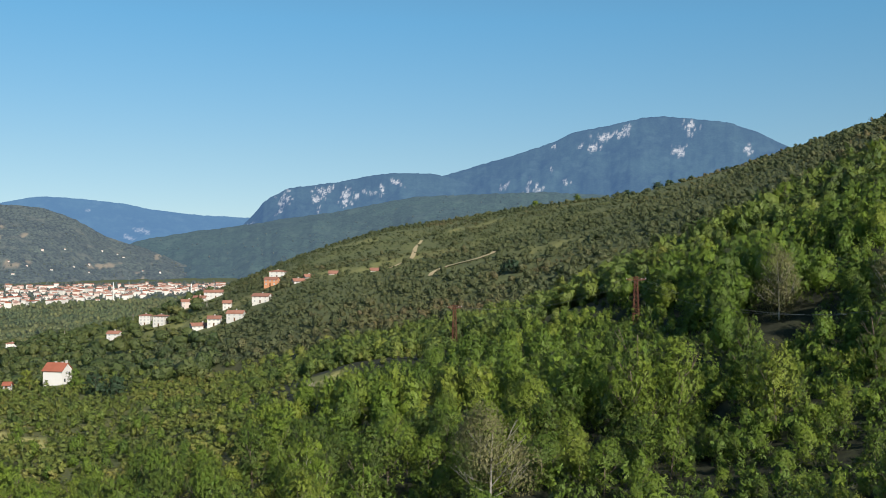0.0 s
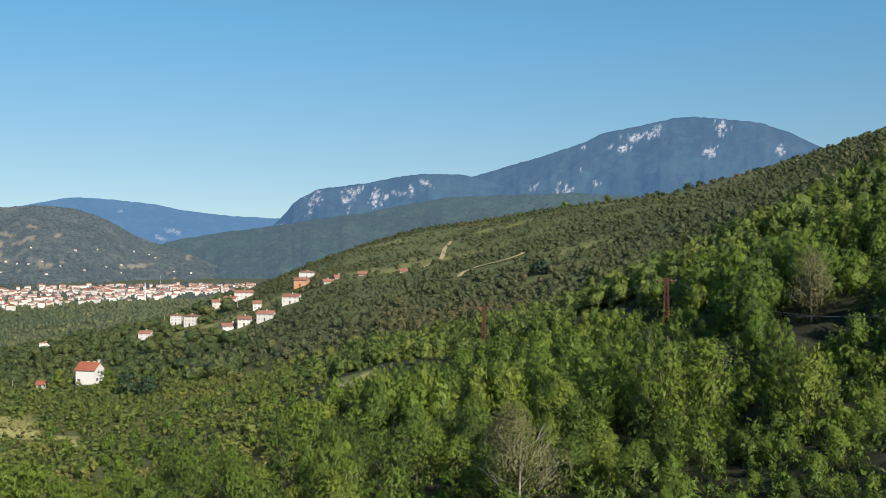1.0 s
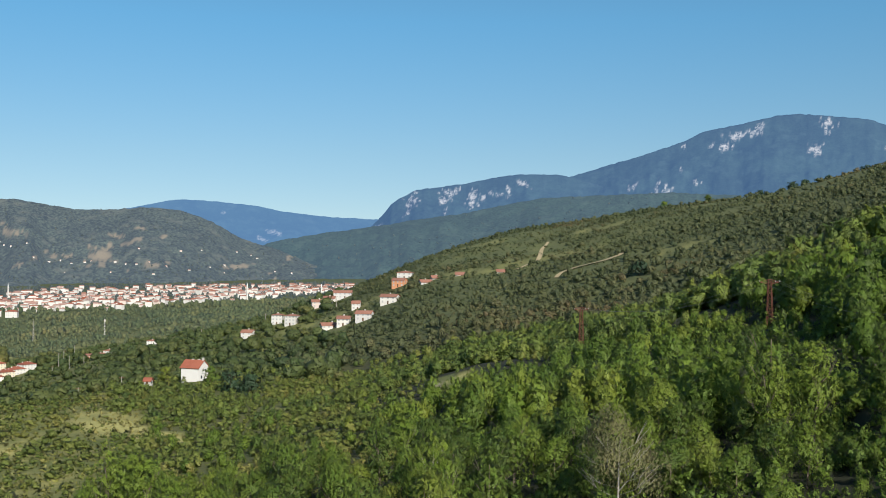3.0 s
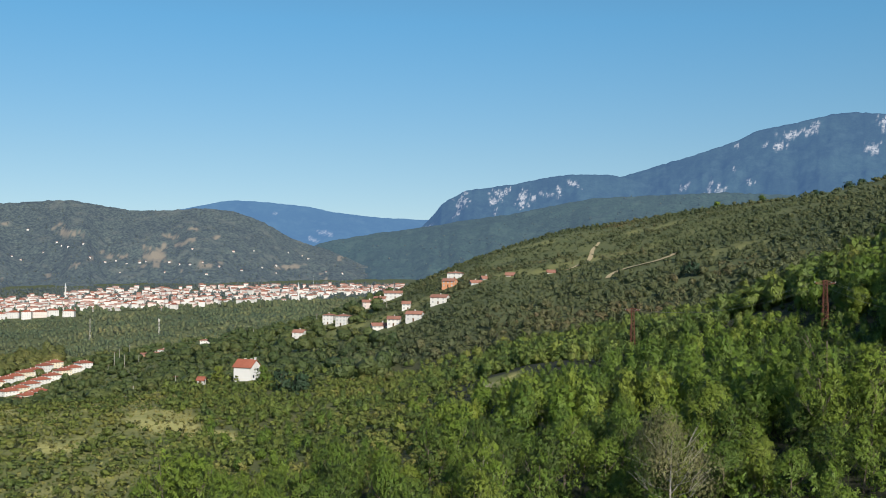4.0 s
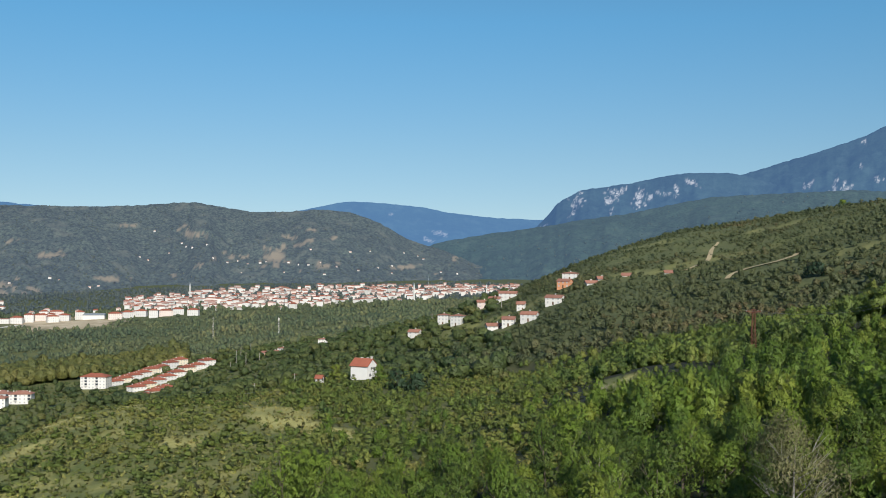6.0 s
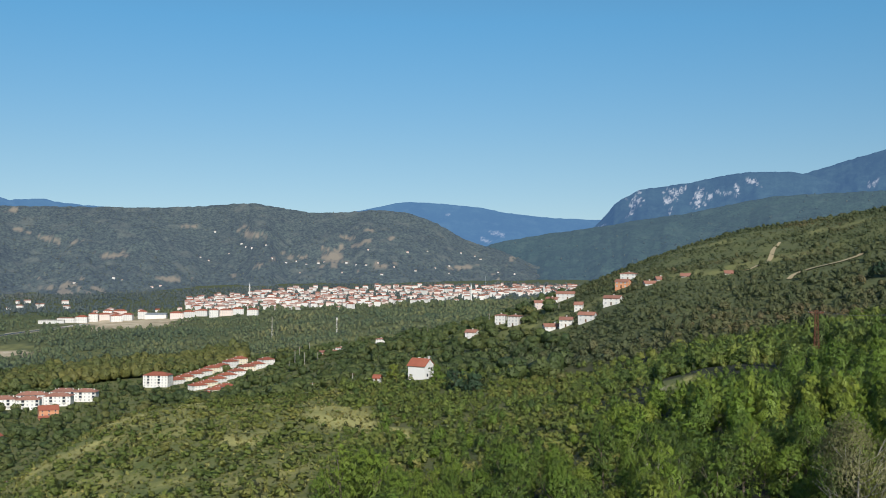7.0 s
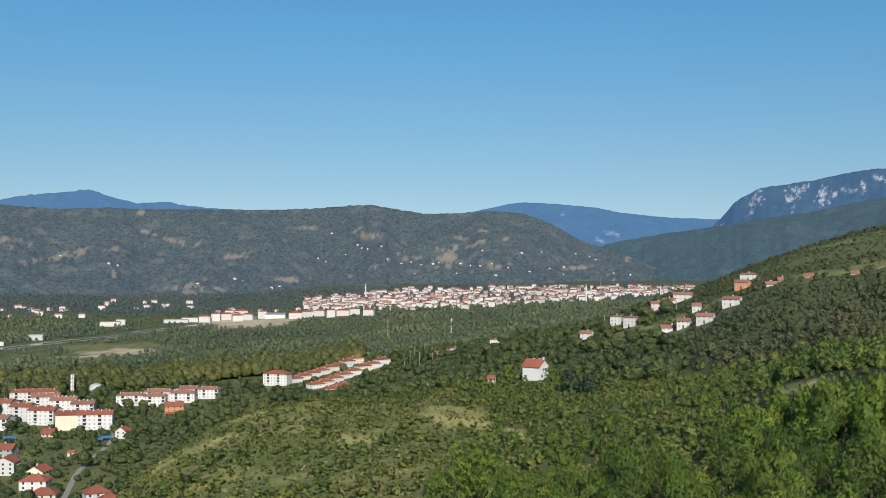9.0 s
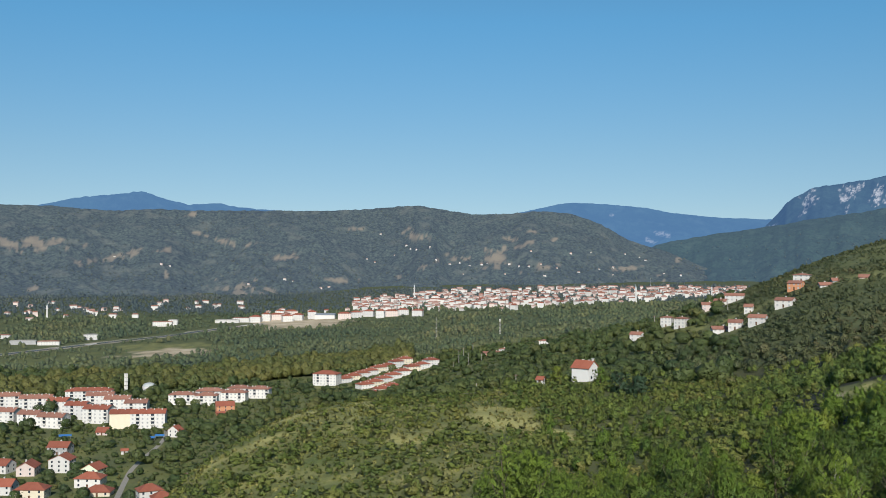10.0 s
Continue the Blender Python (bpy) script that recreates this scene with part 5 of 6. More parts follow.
for k in range(len(LANE) - 1):
    for f in (0.25, 0.5, 0.75):
        CLEAR.append((LANE[k][0] * (1 - f) + LANE[k + 1][0] * f, LANE[k][1] * (1 - f) + LANE[k + 1][1] * f - 4, 4.5))
for k in range(len(RIVER) - 1):
    for f in np.linspace(0, 1, 8):
        CLEAR.append((RIVER[k][0] * (1 - f) + RIVER[k + 1][0] * f, RIVER[k][1] * (1 - f) + RIVER[k + 1][1] * f, 34))
CLEAR.extend([(34.7, 1975, 80), (36.3, 1990, 45), (33.6, 1960, 40), (35, 1900, 45), (41.6, 1520, 60), (42.4, 1440, 50), (41.0, 1600, 45)])
for az, r, w in ((42.0, 757, 6), (46.6, 775, 8), (42.4, 750, 4)):
    sheet = tagged(new("tarpaulin_shelter"), "blue plastic sheeting over a yard shelter", "shelter")
    part("sheet", gable_roof(w, 5, 0.9, "blue_sheet", 0.2, 0.06), sheet, pose(0, 0, 2.2))
    for sx in (-1, 1):
        for sy in (-1, 1):
            part("post", boxes("post", [(-0.06, 0.06, -0.06, 0.06, -0.5, 2.2)], "concrete"), sheet, pose(sx * w * 0.45, sy * 2.3, 0))
    built(sheet, az, r, w * 0.8)

# ---- poles, masts and pylons ----
def lattice_mast(label, height, base, top, mat, bays, arms=()):
    root = tagged(new("pylon"), label, "pylon")
    at = lambda f, sx, sy: (sx * (base + (top - base) * f) / 2, sy * (base + (top - base) * f) / 2, f * height)
    for sx, sy in ((-1, -1), (1, -1), (1, 1), (-1, 1)):
        part("leg", bars("leg", [((sx * base / 2, sy * base / 2, -0.6), at(1, sx, sy))], 0.05, mat), root)
    corners = [(-1, -1), (1, -1), (1, 1), (-1, 1)]
    for k in range(4):
        a, b = corners[k], corners[(k + 1) % 4]
        pairs = []
        for i in range(bays):
            f, g = i / bays, (i + 1) / bays
            pairs += [(at(f, *a), at(g, *b)), (at(f, *b), at(g, *a)), (at(g, *a), at(g, *b))]
        if mat == "rust":
            for pair in pairs:
                part("brace", bars("brace", [pair], 0.022, mat), root)
        else:
            tagged(part("bracing", bars("bracing", pairs, 0.05, mat), root), kind="stuff")
    for z, half in arms:
        part("crossarm", bars("crossarm", [((-half, 0, z), (half, 0, z)), ((-half, 0, z), (0, 0, z + 0.7)), ((half, 0, z), (0, 0, z + 0.7)), ((-half, 0, z), (0, 0, z - 0.5)), ((half, 0, z), (0, 0, z - 0.5))], 0.05, mat), root)
        for s in (-1, 0.55, 1):
            part("insulator", lathe("insulator", [(0.05, 0), (0.09, 0.08), (0.05, 0.16), (0.09, 0.24), (0.03, 0.34)], "white_wall", 8), root, pose(s * half, 0, z + 0.05))
    return root


built(lattice_mast("rusty lattice power pylon standing at the wood's edge", 11.3, 1.5, 0.7, "rust", 9, ((10.7, 2.3),)), -10.2, 262, 2.5, turn=12)
CLEAR.extend([(-10.0, 257, 2.5), (-10.3, 251, 2.5)])
built(lattice_mast("rusty lattice power pylon rising over the tree tops", 13.0, 1.5, 0.7, "rust", 9, ((12.4, 2.2),)), -0.62, 330, 5, turn=12)


def wire(points, sag):
    cu = bpy.data.curves.new("power_line", "CURVE")
    cu.dimensions, cu.bevel_depth, cu.bevel_resolution = "3D", 0.018, 0
    sp = cu.splines.new("POLY")
    a, b = (Vector(p) for p in points)
    sp.points.add(23)
    for i, p in enumerate(sp.points):
        f = i / 23
        q = a.lerp(b, f) - Vector((0, 0, 4 * sag * f * (1 - f)))
        p.co = (*q, 1)
    cu.materials.append(M["wire"])
    return tagged(new("power_line", cu), "thin sagging overhead power line", "power line", "overhead wires")


px1, px2, px3 = polar(-10.2, 262), polar(-0.62, 330), polar(-27, 140)
z1, z2 = gz(*px1) + 11.3, gz(*px2) + 13
for o in (-2.2, 1.2, 2.2):
    wire(((px1[0] + o, px1[1] + 0.4, z1 - 0.3), (px3[0] + o, px3[1], gz(*px3) + 11)), 5)
    wire(((px1[0] + o, px1[1] + 0.4, z1 - 0.3), (px2[0] + o, px2[1], z2 - 0.4)), 3.5)


def pole(label, height, mat="concrete", arm=1.2):
    root = tagged(new("utility_pole"), label, "pole")
    part("shaft", lathe("shaft", [(0.24, -1), (0.15, height)], mat, 8), root)
    if arm:
        part("crossarm", boxes("crossarm", [(-arm, arm, -0.08, 0.08, height - 0.6, height - 0.4)], "rust"), root)
    return root


for az, r, h in ((25.46, 560, 9), (23.36, 540, 9), (26.4, 1050, 16), (26.16, 1060, 17), (25.9, 1045, 12), (25.65, 1150, 13), (26.7, 1010, 9), (25.2, 1060, 8), (40.6, 560, 9), (12.4, 800, 9), (19.4, 1000, 10), (16.1, 820, 9)):
    built(pole("grey concrete utility pole with a crossarm", h, arm=1.2 if h < 14 else 1.8), az, r, 3)
tv = lattice_mast("white lattice radio mast among the trees", 24, 1.6, 0.8, "white_wall", 12)
part("antenna", boxes("antenna", [(-1.0, -0.6, -0.2, 0.2, 20, 23), (0.6, 1.0, -0.2, 0.2, 20, 23), (-0.2, 0.2, 0.6, 1.0, 20, 23)], "white_wall"), tv)
built(tv, 24.21, 1430, 8)
built(lattice_mast("grey lattice radio mast over the town", 32, 2.0, 0.7, "zinc", 12), 16.3, 2560, 8)
built(lattice_mast("grey lattice mast in the valley", 30, 2.4, 1.0, "concrete", 12), 27.6, 1500, 8)
wall = strip("field_wall", [(26.6, 402), (25.9, 404), (25.0, 408)], 0.7, "concrete", 1.1, 2)
tagged(wall, "low pale stone wall along a field", "wall", kind="structure")

# ---- woods, from the slope under the camera outwards ----
def tint_of(x, y, size, seed, spread=0.22):
    return 0.5 + rough(x, y, size, 3, seed) * 0.55 + rng.uniform(-spread, spread, len(x))


# gaps in the wood where the shaded ground shows
CLEAR.extend([(-13.2, 252, 4), (-14.2, 148, 2.8), (-15.6, 151, 2.8), (-18.2, 184, 3.2), (-12.2, 196, 3), (-16.5, 222, 3.5), (5.6, 314, 6), (5.6, 302, 6), (6.4, 304, 4), (6.95, 298, 3), (6.95, 286, 3)])
GAPS = [(-13.4, 176, 5), (-12.6, 190, 4), (-14.9, 156, 4), (-14.3, 166, 4), (-15.2, 132, 3), (-20.2, 152, 4), (-21.3, 162, 4), (-19.3, 164, 4)]
CLEAR.extend(GAPS)
for k in range(12):
    CLEAR.extend([(0.8 - 0.35 * k, 680 + 2.2 * k, 5), (0.8 - 0.35 * k, 668 + 2.2 * k, 5)])

def stature(x, y):
    """How tall the trees stand: thickets and tall groups on the steep side, even young wood elsewhere, low scrub in the cut."""
    x, y = np.asarray(x, float), np.asarray(y, float)
    az, c = np.degrees(np.arctan2(-x, y)), from_cut(x, y)
    steep = np.clip((-3.5 - az) / 4, 0, 1)
    groups = np.clip(1.05 + 1.5 * rough(x, y, 34, 2, 71), 0.42, 1.75)
    h = (1 - steep) * (1 + 0.45 * rough(x, y, 24, 2, 51)) + steep * groups
    h = np.where((c > 7) & (c < 30) & (az < -4), np.maximum(h, 1.6), h)
    h = np.where((c < -5) & (c > -20) & (az < -5), np.minimum(h, 0.62), h)
    h = np.where(np.abs(c) < 6, 0.36, h)
    h = np.where((az > 1.0) & (az < 9.5) & (np.hypot(x, y) > 245) & (np.hypot(x, y) < 340), np.minimum(h, 0.42), h)
    for a, r in ((-17.4, 214), (-22.6, 190), (-2.55, 118)):
        d = np.hypot(x, y)
        h = np.where((np.abs(az - a) < 700 / r) & (d < r) & (d > r - (42 if r > 150 else 24)), np.minimum(h, 0.6), h)
    for a, r, rad in GAPS:
        cx, cy = polar(a, r)
        u = (x - cx) * math.cos(radians(a)) + (y - cy) * math.sin(radians(a))
        v = -(x - cx) * math.sin(radians(a)) + (y - cy) * math.cos(radians(a))
        h = np.where((np.abs(u) < rad * 1.2) & (v < 0) & (v > -22), np.minimum(h, 0.45), h)
        h = np.where((u > rad * 0.8) & (u < rad * 2.4) & (np.abs(v) < rad * 1.6), np.maximum(h, 1.35), h)
    return h


# trees that stand out, each a thing of its own
for az, r, h, w, leaves, size, leaf, bark, limbs, lab, kw in [
    (-2.55, 118, 12.2, 15.5, 8000, 0.19, "leaf_pale", "bark_pale", 14, "half-bare pale tree with silvery branches and thin olive leaves", dict(lobes=16, upright=0.8, base=0.24, flame=0.9)),
    (-17.4, 214, 14.5, 14.0, 9000, 0.22, "leaf_pale", "bark_pale", 16, "pale withered tree with thin brownish leaves", dict(lobes=34, upright=0.85, base=0.15, flame=0.8)),
    (-22.6, 190, 11.0, 8.5, 4000, 0.22, "leaf_pale", "bark_pale", 12, "pale withered tree at the edge of the wood", dict(lobes=18, upright=0.6, base=0.25)),
    (-3.65, 632, 10.0, 15.0, 260, 1.6, "leaf_dark", "bark", 8, "large dark round tree on the open hill", dict(lobes=18, upright=0.2, base=0.1)),
    (-9.75, 985, 7.0, 9.0, 200, 1.3, "leaf_dark", "bark", 6, "dark round tree on the crest of the hill", dict(lobes=12, upright=0.2, base=0.05)),
    (-11.3, 985, 9.0, 12.0, 240, 1.5, "leaf_dark", "bark", 6, "dark spreading tree on the crest of the hill", dict(lobes=14, upright=0.2, base=0.05)),
    (-11.9, 980, 8.0, 11.0, 220, 1.4, "leaf_dark", "bark", 6, "dark spreading tree on the crest of the hill", dict(lobes=14, upright=0.2, base=0.05)),
    (-13.0, 985, 6.5, 11.0, 220, 1.3, "leaf_dark", "bark", 6, "dark low tree on the crest of the hill", dict(lobes=12, upright=0.2, base=0.05)),
    (-14.8, 975, 6.5, 12.0, 220, 1.3, "leaf_dark", "bark", 6, "dark low tree on the crest of the hill", dict(lobes=12, upright=0.2, base=0.05)),
    (-16.6, 965, 6.5, 11.0, 220, 1.3, "leaf_dark", "bark", 6, "dark low tree on the crest of the hill", dict(lobes=12, upright=0.2, base=0.05)),
    (-7.15, 1000, 8.5, 11.0, 260, 1.3, "leaf_near", "bark", 6, "pale green round tree on the crest of the hill", dict(lobes=14, upright=0.3, base=0.05)),
    (-4.9, 1040, 8.5, 10.0, 240, 1.3, "leaf_near", "bark", 6, "pale green round tree on the crest of the hill", dict(lobes=14, upright=0.3, base=0.05)),
    (17.9, 402, 10.0, 11.0, 380, 1.0, "leaf_dark", "bark", 8, "dark blue-green spreading tree near the white house", dict(lobes=20, upright=0.2, base=0.05)),
    (16.9, 392, 8.5, 11.0, 360, 1.0, "leaf_dark", "bark", 8, "dark blue-green spreading tree near the white house", dict(lobes=20, upright=0.2, base=0.05)),
    (18.9, 425, 9.0, 9.0, 300, 0.9, "leaf_near", "bark", 8, "round green tree against the white house", dict(lobes=16, upright=0.3, base=0.05)),
    (21.2, 448, 8.0, 7.5, 300, 0.8, "leaf_near", "bark", 8, "bright green tree beside the white house", dict(lobes=16, upright=0.3, base=0.05)),
    (-22.0, 345, 15.0, 10.0, 520, 0.9, "leaf_near", "bark", 8, "tall pointed tree on the crest of the slope", dict(lobes=24, upright=0.9, base=0.1)),
    (-17.6, 345, 12.5, 8.0, 420, 0.9, "leaf_near", "bark", 8, "tall pointed tree on the crest of the slope", dict(lobes=24, upright=0.9, base=0.1)),
    (-15.8, 166, 11.5, 8.0, 900, 0.5, "leaf_near", "bark", 8, "tall dark-shaded tree over a gap in the wood", dict(lobes=24, upright=0.8, base=0.05)),
    (-16.8, 150, 11.0, 7.5, 900, 0.5, "leaf_near", "bark", 8, "tall dark-shaded tree over a gap in the wood", dict(lobes=24, upright=0.8, base=0.05)),
    (-22.0, 147, 11.5, 8.0, 900, 0.5, "leaf_near", "bark", 8, "tall dark-shaded tree over a gap in the wood", dict(lobes=24, upright=0.8, base=0.05)),
    (7.3, 127, 11.0, 8.0, 700, 0.5, "leaf_near", "bark_pale", 12, "slender tree with pale stems above the slope", dict(lobes=24, upright=0.8, base=0.35)),
    (16.8, 128, 8.5, 7.5, 640, 0.5, "leaf_near", "bark", 8, "bright green bushy tree above the slope", dict(lobes=20, upright=0.5, base=0.1)),
]:
    one = tree(lab, int(1000 + az * 10 + r), h, w, leaves, size, leaf, bark, limbs, **kw)
    px_, py_ = polar(az, r)
    one.matrix_world = pose(px_, py_, gz(px_, py_) - 0.3)
    CLEAR.append((az, r, w * (0.5 if leaf == "leaf_pale" else 0.45)))
    if leaf != "leaf_near":
        CLEAR.append((az, r - w * 0.75, w * 0.5))

# the trees nearest to the camera, each a thing of its own
KINDS = [tree("young broadleaf tree in full green leaf on the slope", 100 + k, (7.2, 8.6, 6.2, 9.4, 7.8, 5.4)[k], (6.4, 7.0, 7.2, 6.6, 8.0, 6.0)[k], (1350, 1500, 1300, 1450, 1600, 1050)[k], (0.29, 0.30, 0.29, 0.29, 0.31, 0.28)[k], "leaf_near", "bark", 4,
              base=0.08, lobes=(26, 30, 20, 32, 26, 22)[k], upright=(0.5, 0.6, 0.3, 0.65, 0.3, 0.5)[k], flame=(0.1, 0.4, 0.0, 0.5, 0.0, 0.2)[k]) for k in range(6)]
nx, ny = scattered(6.3, -25, 25, 76, 158, lambda x, y, az, r: 0.97 + 0 * x)
for x, y in zip(nx, ny):
    k = rng.randint(0, 6)
    m = Matrix.LocRotScale((x, y, gz(x, y) - 0.25), Euler((0, 0, rng.rand() * 6.28)), None)
    s = rng.uniform(0.75, 1.15) * float(stature(np.array([x]), np.array([y]))[0])
    root = copy_thing(KINDS[k], m)
    root.scale = (s, s, s * rng.uniform(0.92, 1.12))
    tagged(root, group="trees on the near slope")
for root in KINDS:
    for o in list(root.children_recursive) + [root]:
        bpy.data.objects.remove(o)

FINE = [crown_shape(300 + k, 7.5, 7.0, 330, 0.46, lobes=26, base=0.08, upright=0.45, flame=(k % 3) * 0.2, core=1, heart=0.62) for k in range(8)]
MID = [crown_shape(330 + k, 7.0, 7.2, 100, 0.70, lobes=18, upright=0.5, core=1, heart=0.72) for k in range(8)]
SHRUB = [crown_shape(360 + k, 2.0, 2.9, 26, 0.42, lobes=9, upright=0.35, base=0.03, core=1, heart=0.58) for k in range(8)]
SCRUB = [crown_shape(380 + k, (2.6, 3.4, 2.0)[k % 3], (3.2, 2.8, 3.6)[k % 3], 75, 0.36, lobes=14, upright=0.7, base=0.02, flame=0.4) for k in range(6)]
OAK = [dome_shape(400 + k, (3.6, 4.2, 2.9)[k % 3], (4.3, 3.7, 4.7)[k % 3], 3, 6, 4, 4, 0.9, 0.2) for k in range(9)]
FAR = [dome_shape(430 + k, (5.6, 7.0, 4.8)[k % 3], (8.0, 7.0, 8.8)[k % 3], 5, 7, 7, 7, 1.1, 0.22) for k in range(9)]
POPLAR = [dome_shape(445 + k, (12.0, 14.0, 10.5)[k % 3], (12.5, 11.0, 14.0)[k % 3], 8, 10, 16, 20, 1.6, 0.2) for k in range(6)]
TUFT = [crown_shape(475 + k, 0.75, 1.7, 10, 0.42, lobes=5, upright=0.5, base=0.05) for k in range(6)]
BUSH = [dome_shape(490 + k, (2.4, 3.0, 2.0)[k % 3], (3.6, 3.0, 4.2)[k % 3], 3, 5, 4, 3, 0.6, 0.2) for k in range(9)]
BLOB = [dome_shape(460 + k, (8.0, 10.0, 7.0)[k % 3], (10.0, 8.0, 11.0)[k % 3], 3, 6, 5, 0) for k in range(9)]
swell = lambda x, y, size, seed, amount: 1 + amount * rough(x, y, size, 2, seed)

# tall trees on the steep side give way to scrub towards the open slope
tall = lambda az: np.clip((12 - az) / 7, 0, 1)
az_of = lambda x, y: np.degrees(np.arctan2(-x, y))
x, y = scattered(5.8, -27, 24, 158, 300, lambda x, y, az, r: (1 - bare(x, y)) * (0.22 + 0.78 * tall(az)))
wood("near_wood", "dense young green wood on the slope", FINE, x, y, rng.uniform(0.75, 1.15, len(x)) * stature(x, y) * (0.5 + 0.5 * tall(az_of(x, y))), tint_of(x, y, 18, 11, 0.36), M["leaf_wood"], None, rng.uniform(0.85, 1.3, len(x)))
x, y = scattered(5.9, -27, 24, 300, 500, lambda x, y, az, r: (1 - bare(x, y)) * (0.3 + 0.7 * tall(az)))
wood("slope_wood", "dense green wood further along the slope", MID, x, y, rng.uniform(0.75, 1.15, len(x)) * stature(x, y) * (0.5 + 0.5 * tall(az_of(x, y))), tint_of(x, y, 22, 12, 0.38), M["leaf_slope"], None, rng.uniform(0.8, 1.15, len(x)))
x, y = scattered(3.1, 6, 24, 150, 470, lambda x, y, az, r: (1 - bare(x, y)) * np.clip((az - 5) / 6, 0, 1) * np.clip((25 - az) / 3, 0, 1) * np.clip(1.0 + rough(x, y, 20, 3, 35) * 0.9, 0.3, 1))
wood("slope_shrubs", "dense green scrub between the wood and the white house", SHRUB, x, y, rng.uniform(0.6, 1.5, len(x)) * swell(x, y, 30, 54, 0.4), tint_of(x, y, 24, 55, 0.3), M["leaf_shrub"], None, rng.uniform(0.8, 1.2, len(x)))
x, y = scattered(2.6, -27, 6, 84, 285, lambda x, y, az, r: np.where(stature(x, y) < 0.7, 0.97, np.where(r < 145, 0.85, np.where(r < 190, 0.25, 0.0))))
for az, r, rad in GAPS:
    cx, cy = polar(az, r)
    a, d = rng.rand(34) * 6.283, np.sqrt(rng.rand(34)) * rad * 1.4
    x, y = np.concatenate([x, cx + d * np.cos(a)]), np.concatenate([y, cy + d * np.sin(a)])
wood("under_shrubs", "shaded undergrowth beneath the trees", SCRUB, x, y, rng.uniform(0.6, 1.25, len(x)) * swell(x, y, 14, 78, 0.4), tint_of(x, y, 14, 56, 0.3) * 0.95, M["leaf_wood"])
x, y = scattered(2.75, 20, 52, 120, 440, lambda x, y, az, r: np.clip(1.05 + rough(x, y, 22, 4, 15) * 1.4, 0.45, 1) * (1 - 0.9 * bare(x, y)) * np.clip((az - 20) / 4, 0, 1))
wood("hillside_shrubs", "olive green shrubs scattered over the grassy hillside", SHRUB, x, y, (0.40 + 1.2 * rng.rand(len(x)) ** 2.5) * swell(x, y, 24, 59, 0.5), tint_of(x, y, 14, 13, 0.25), M["leaf_shrub"], None, rng.uniform(0.5, 0.95, len(x)))
x, y = scattered(2.3, 3, 50, 150, 430, lambda x, y, az, r: np.clip(0.75 + rough(x, y, 12, 3, 57) * 0.8, 0.2, 1) * np.maximum(np.clip((az - 19) / 4, 0, 1), patch_mask(x, y, ("dry",))))
wood("grass_tufts", "dry olive and straw-coloured grass tufts between the shrubs", TUFT, x, y, rng.uniform(0.6, 1.3, len(x)), tint_of(x, y, 14, 58, 0.25) + 0.5 * patch_mask(x, y, ("dry",)), M["leaf_grass"])
x, y = scattered(3.7, -28, 15, 500, 1180, lambda x, y, az, r: (1 - 0.8 * bare(x, y)) * (r < 1010 + 130 * (az > -6)) * np.where(r > 700, 1, 0.8) * np.clip(1.3 + rough(x, y, 60, 3, 16) * 1.1 - 0.9 * np.clip((r - 720) / 100, 0, 1) * np.clip(0.45 + rough(x, y, 90, 3, 66) * 2, 0, 1), 0.22, 1))
wood("oak_wood", "dull green oak wood on the hill", OAK, x, y, (0.62 + 1.3 * rng.rand(len(x)) ** 5) * swell(x, y, 50, 60, 0.3) * np.interp(np.hypot(x, y), [500, 640, 760, 1100], [1.05, 0.95, 0.72, 0.66]), tint_of(x, y, 55, 17, 0.2) + 0.1 * np.clip((az_of(x, y) + 8) / 4, 0, 1) * np.clip((9 - az_of(x, y)) / 3, 0, 1) * np.clip((740 - np.hypot(x, y)) / 40, 0, 1) + 0.06 * np.clip((np.hypot(x, y) - 650) / 200, 0, 1), M["leaf_oak"], None, rng.uniform(0.6, 1.2, len(x)) * np.interp(np.hypot(x, y), [640, 760], [1, 0.75]))
x, y = scattered(8.4, 12, 54, 440, 1250, lambda x, y, az, r: (1 - bare(x, y)) * np.clip(0.72 + rough(x, y, 32, 3, 18) * 1.8 + (az > 37) * np.where(r > 760, 0.35, 0.5), 0.08, 1))
wood("valley_wood", "mixed green and ochre trees on the valley floor", FAR, x, y, (0.36 + 0.95 * rng.rand(len(x)) ** 1.8) * swell(x, y, 60, 61, 0.4) * np.where(az_of(x, y) > 38, np.where(np.hypot(x, y) > 760, 1.2, 0.85), 1), tint_of(x, y, 70, 19) - 0.1 * (az_of(x, y) > 38), M["leaf_valley"], None, rng.uniform(0.8, 1.1, len(x)))
x, y = scattered(5.2, 12, 54, 440, 1150, lambda x, y, az, r: (1 - 0.8 * bare(x, y)) * np.clip(0.62 + rough(x, y, 40, 3, 76) * 1.3, 0.15, 0.9))
wood("valley_bushes", "bushes and hedges between the fields of the valley", BUSH, x, y, 0.4 + 0.8 * rng.rand(len(x)) ** 2, tint_of(x, y, 40, 77, 0.3) + 0.1, M["leaf_valley"], None, rng.uniform(0.6, 1.1, len(x)))
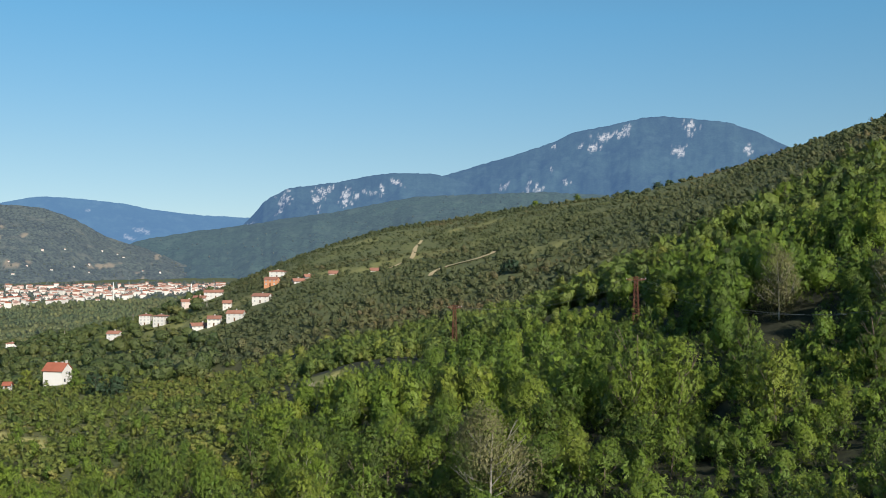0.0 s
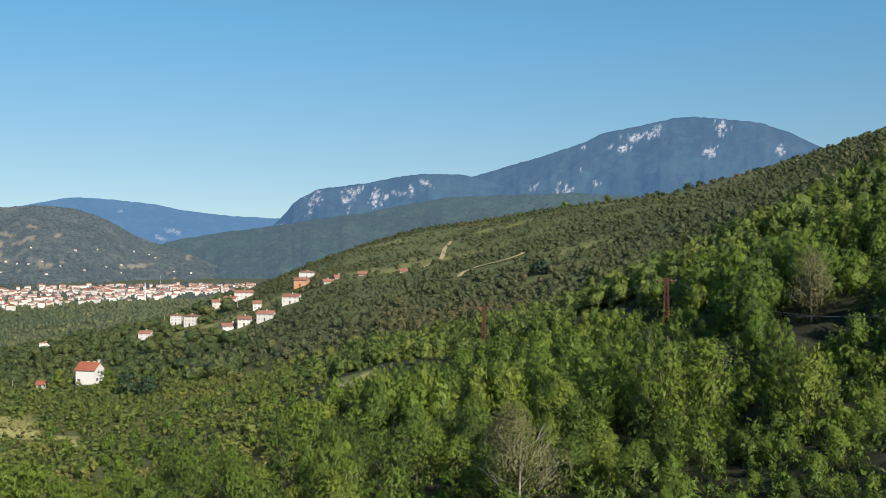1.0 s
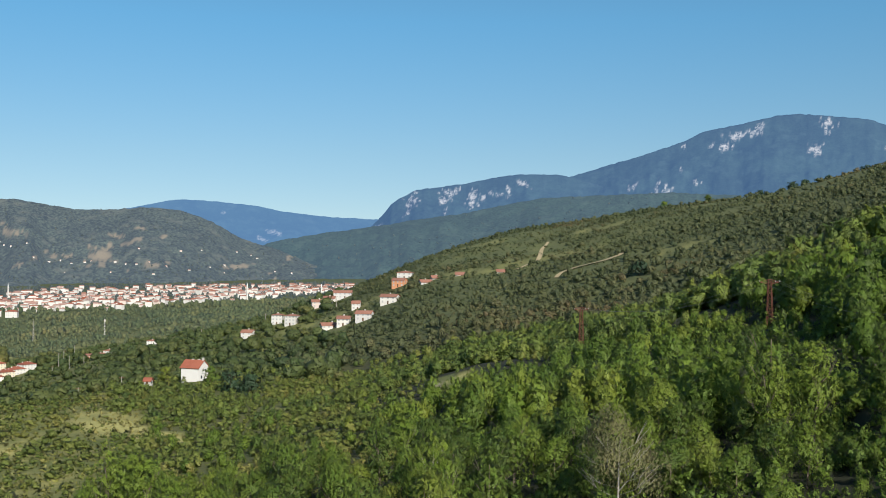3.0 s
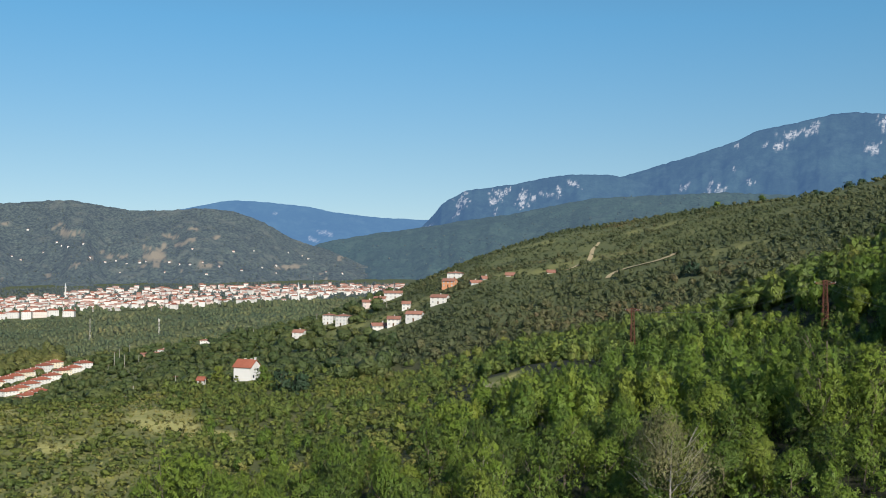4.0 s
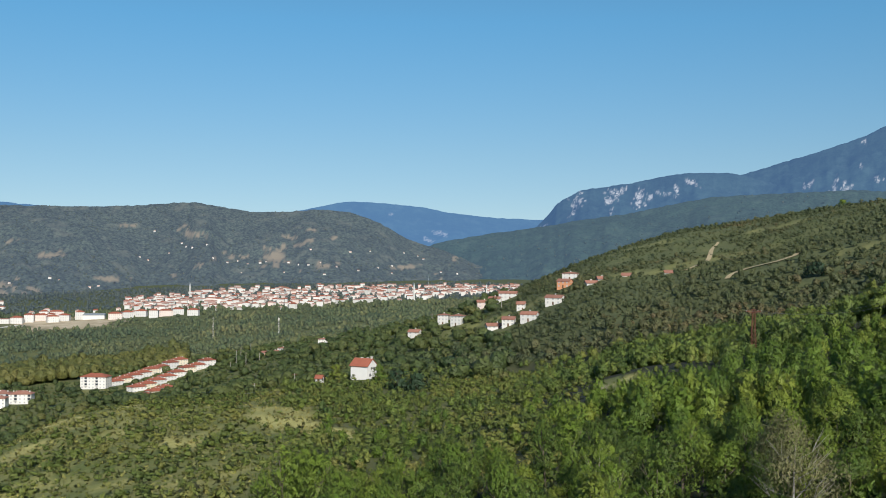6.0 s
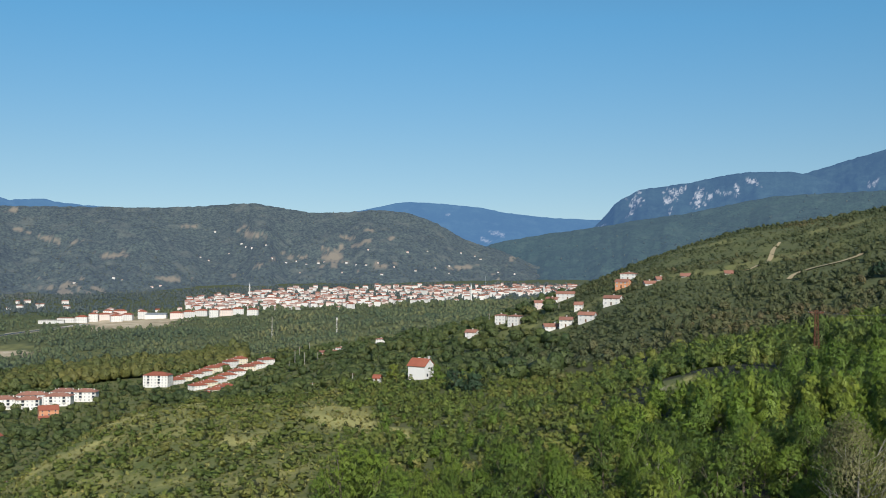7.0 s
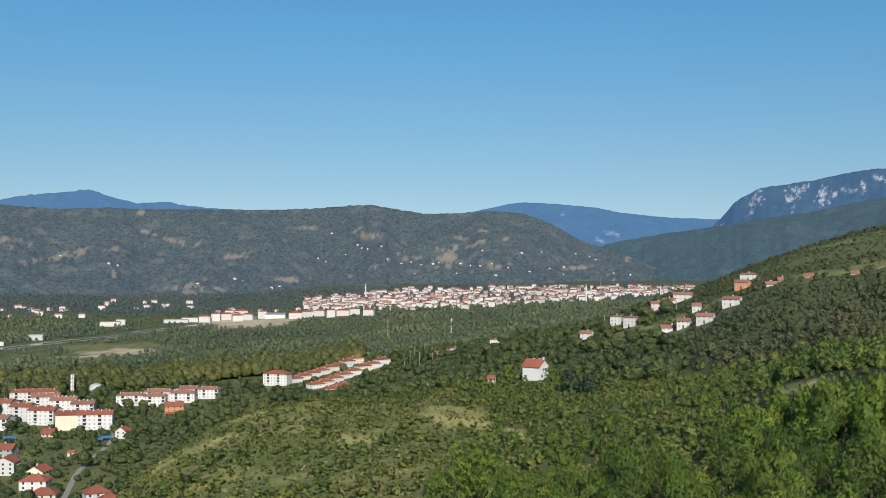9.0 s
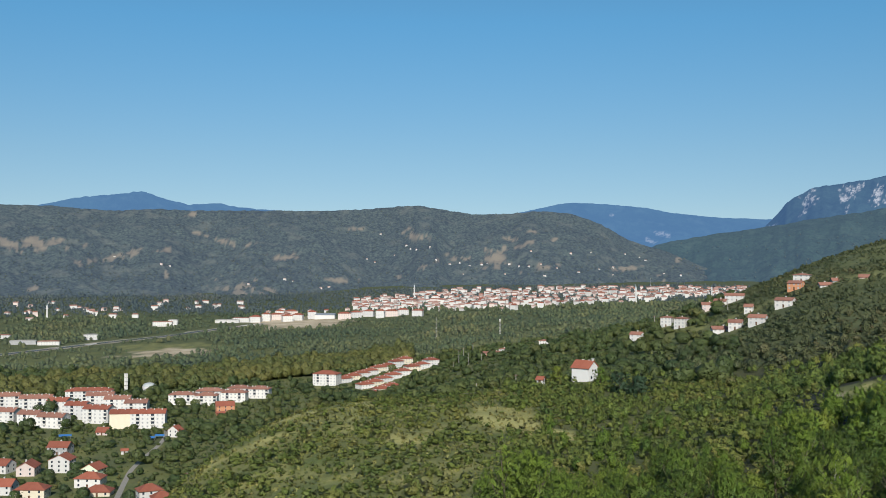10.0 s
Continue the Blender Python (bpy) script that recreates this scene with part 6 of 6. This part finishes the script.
x, y = scattered(8.5, 29, 54, 940, 1340, lambda x, y, az, r: (1 - bare(x, y)) * (r > np.interp(az, [30, 36, 42, 50], [1180, 1100, 1045, 975])) * (r < np.interp(az, [30, 36, 42, 50], [1340, 1250, 1180, 1110])) * np.clip(1.1 + rough(x, y, 60, 2, 28) * 1.4, 0, 1))
wood("river_wood", "band of olive and ochre trees along the river", POPLAR, x, y, rng.uniform(0.6, 1.1, len(x)), tint_of(x, y, 80, 29), M["leaf_poplar"], None, rng.uniform(0.8, 1.1, len(x)))
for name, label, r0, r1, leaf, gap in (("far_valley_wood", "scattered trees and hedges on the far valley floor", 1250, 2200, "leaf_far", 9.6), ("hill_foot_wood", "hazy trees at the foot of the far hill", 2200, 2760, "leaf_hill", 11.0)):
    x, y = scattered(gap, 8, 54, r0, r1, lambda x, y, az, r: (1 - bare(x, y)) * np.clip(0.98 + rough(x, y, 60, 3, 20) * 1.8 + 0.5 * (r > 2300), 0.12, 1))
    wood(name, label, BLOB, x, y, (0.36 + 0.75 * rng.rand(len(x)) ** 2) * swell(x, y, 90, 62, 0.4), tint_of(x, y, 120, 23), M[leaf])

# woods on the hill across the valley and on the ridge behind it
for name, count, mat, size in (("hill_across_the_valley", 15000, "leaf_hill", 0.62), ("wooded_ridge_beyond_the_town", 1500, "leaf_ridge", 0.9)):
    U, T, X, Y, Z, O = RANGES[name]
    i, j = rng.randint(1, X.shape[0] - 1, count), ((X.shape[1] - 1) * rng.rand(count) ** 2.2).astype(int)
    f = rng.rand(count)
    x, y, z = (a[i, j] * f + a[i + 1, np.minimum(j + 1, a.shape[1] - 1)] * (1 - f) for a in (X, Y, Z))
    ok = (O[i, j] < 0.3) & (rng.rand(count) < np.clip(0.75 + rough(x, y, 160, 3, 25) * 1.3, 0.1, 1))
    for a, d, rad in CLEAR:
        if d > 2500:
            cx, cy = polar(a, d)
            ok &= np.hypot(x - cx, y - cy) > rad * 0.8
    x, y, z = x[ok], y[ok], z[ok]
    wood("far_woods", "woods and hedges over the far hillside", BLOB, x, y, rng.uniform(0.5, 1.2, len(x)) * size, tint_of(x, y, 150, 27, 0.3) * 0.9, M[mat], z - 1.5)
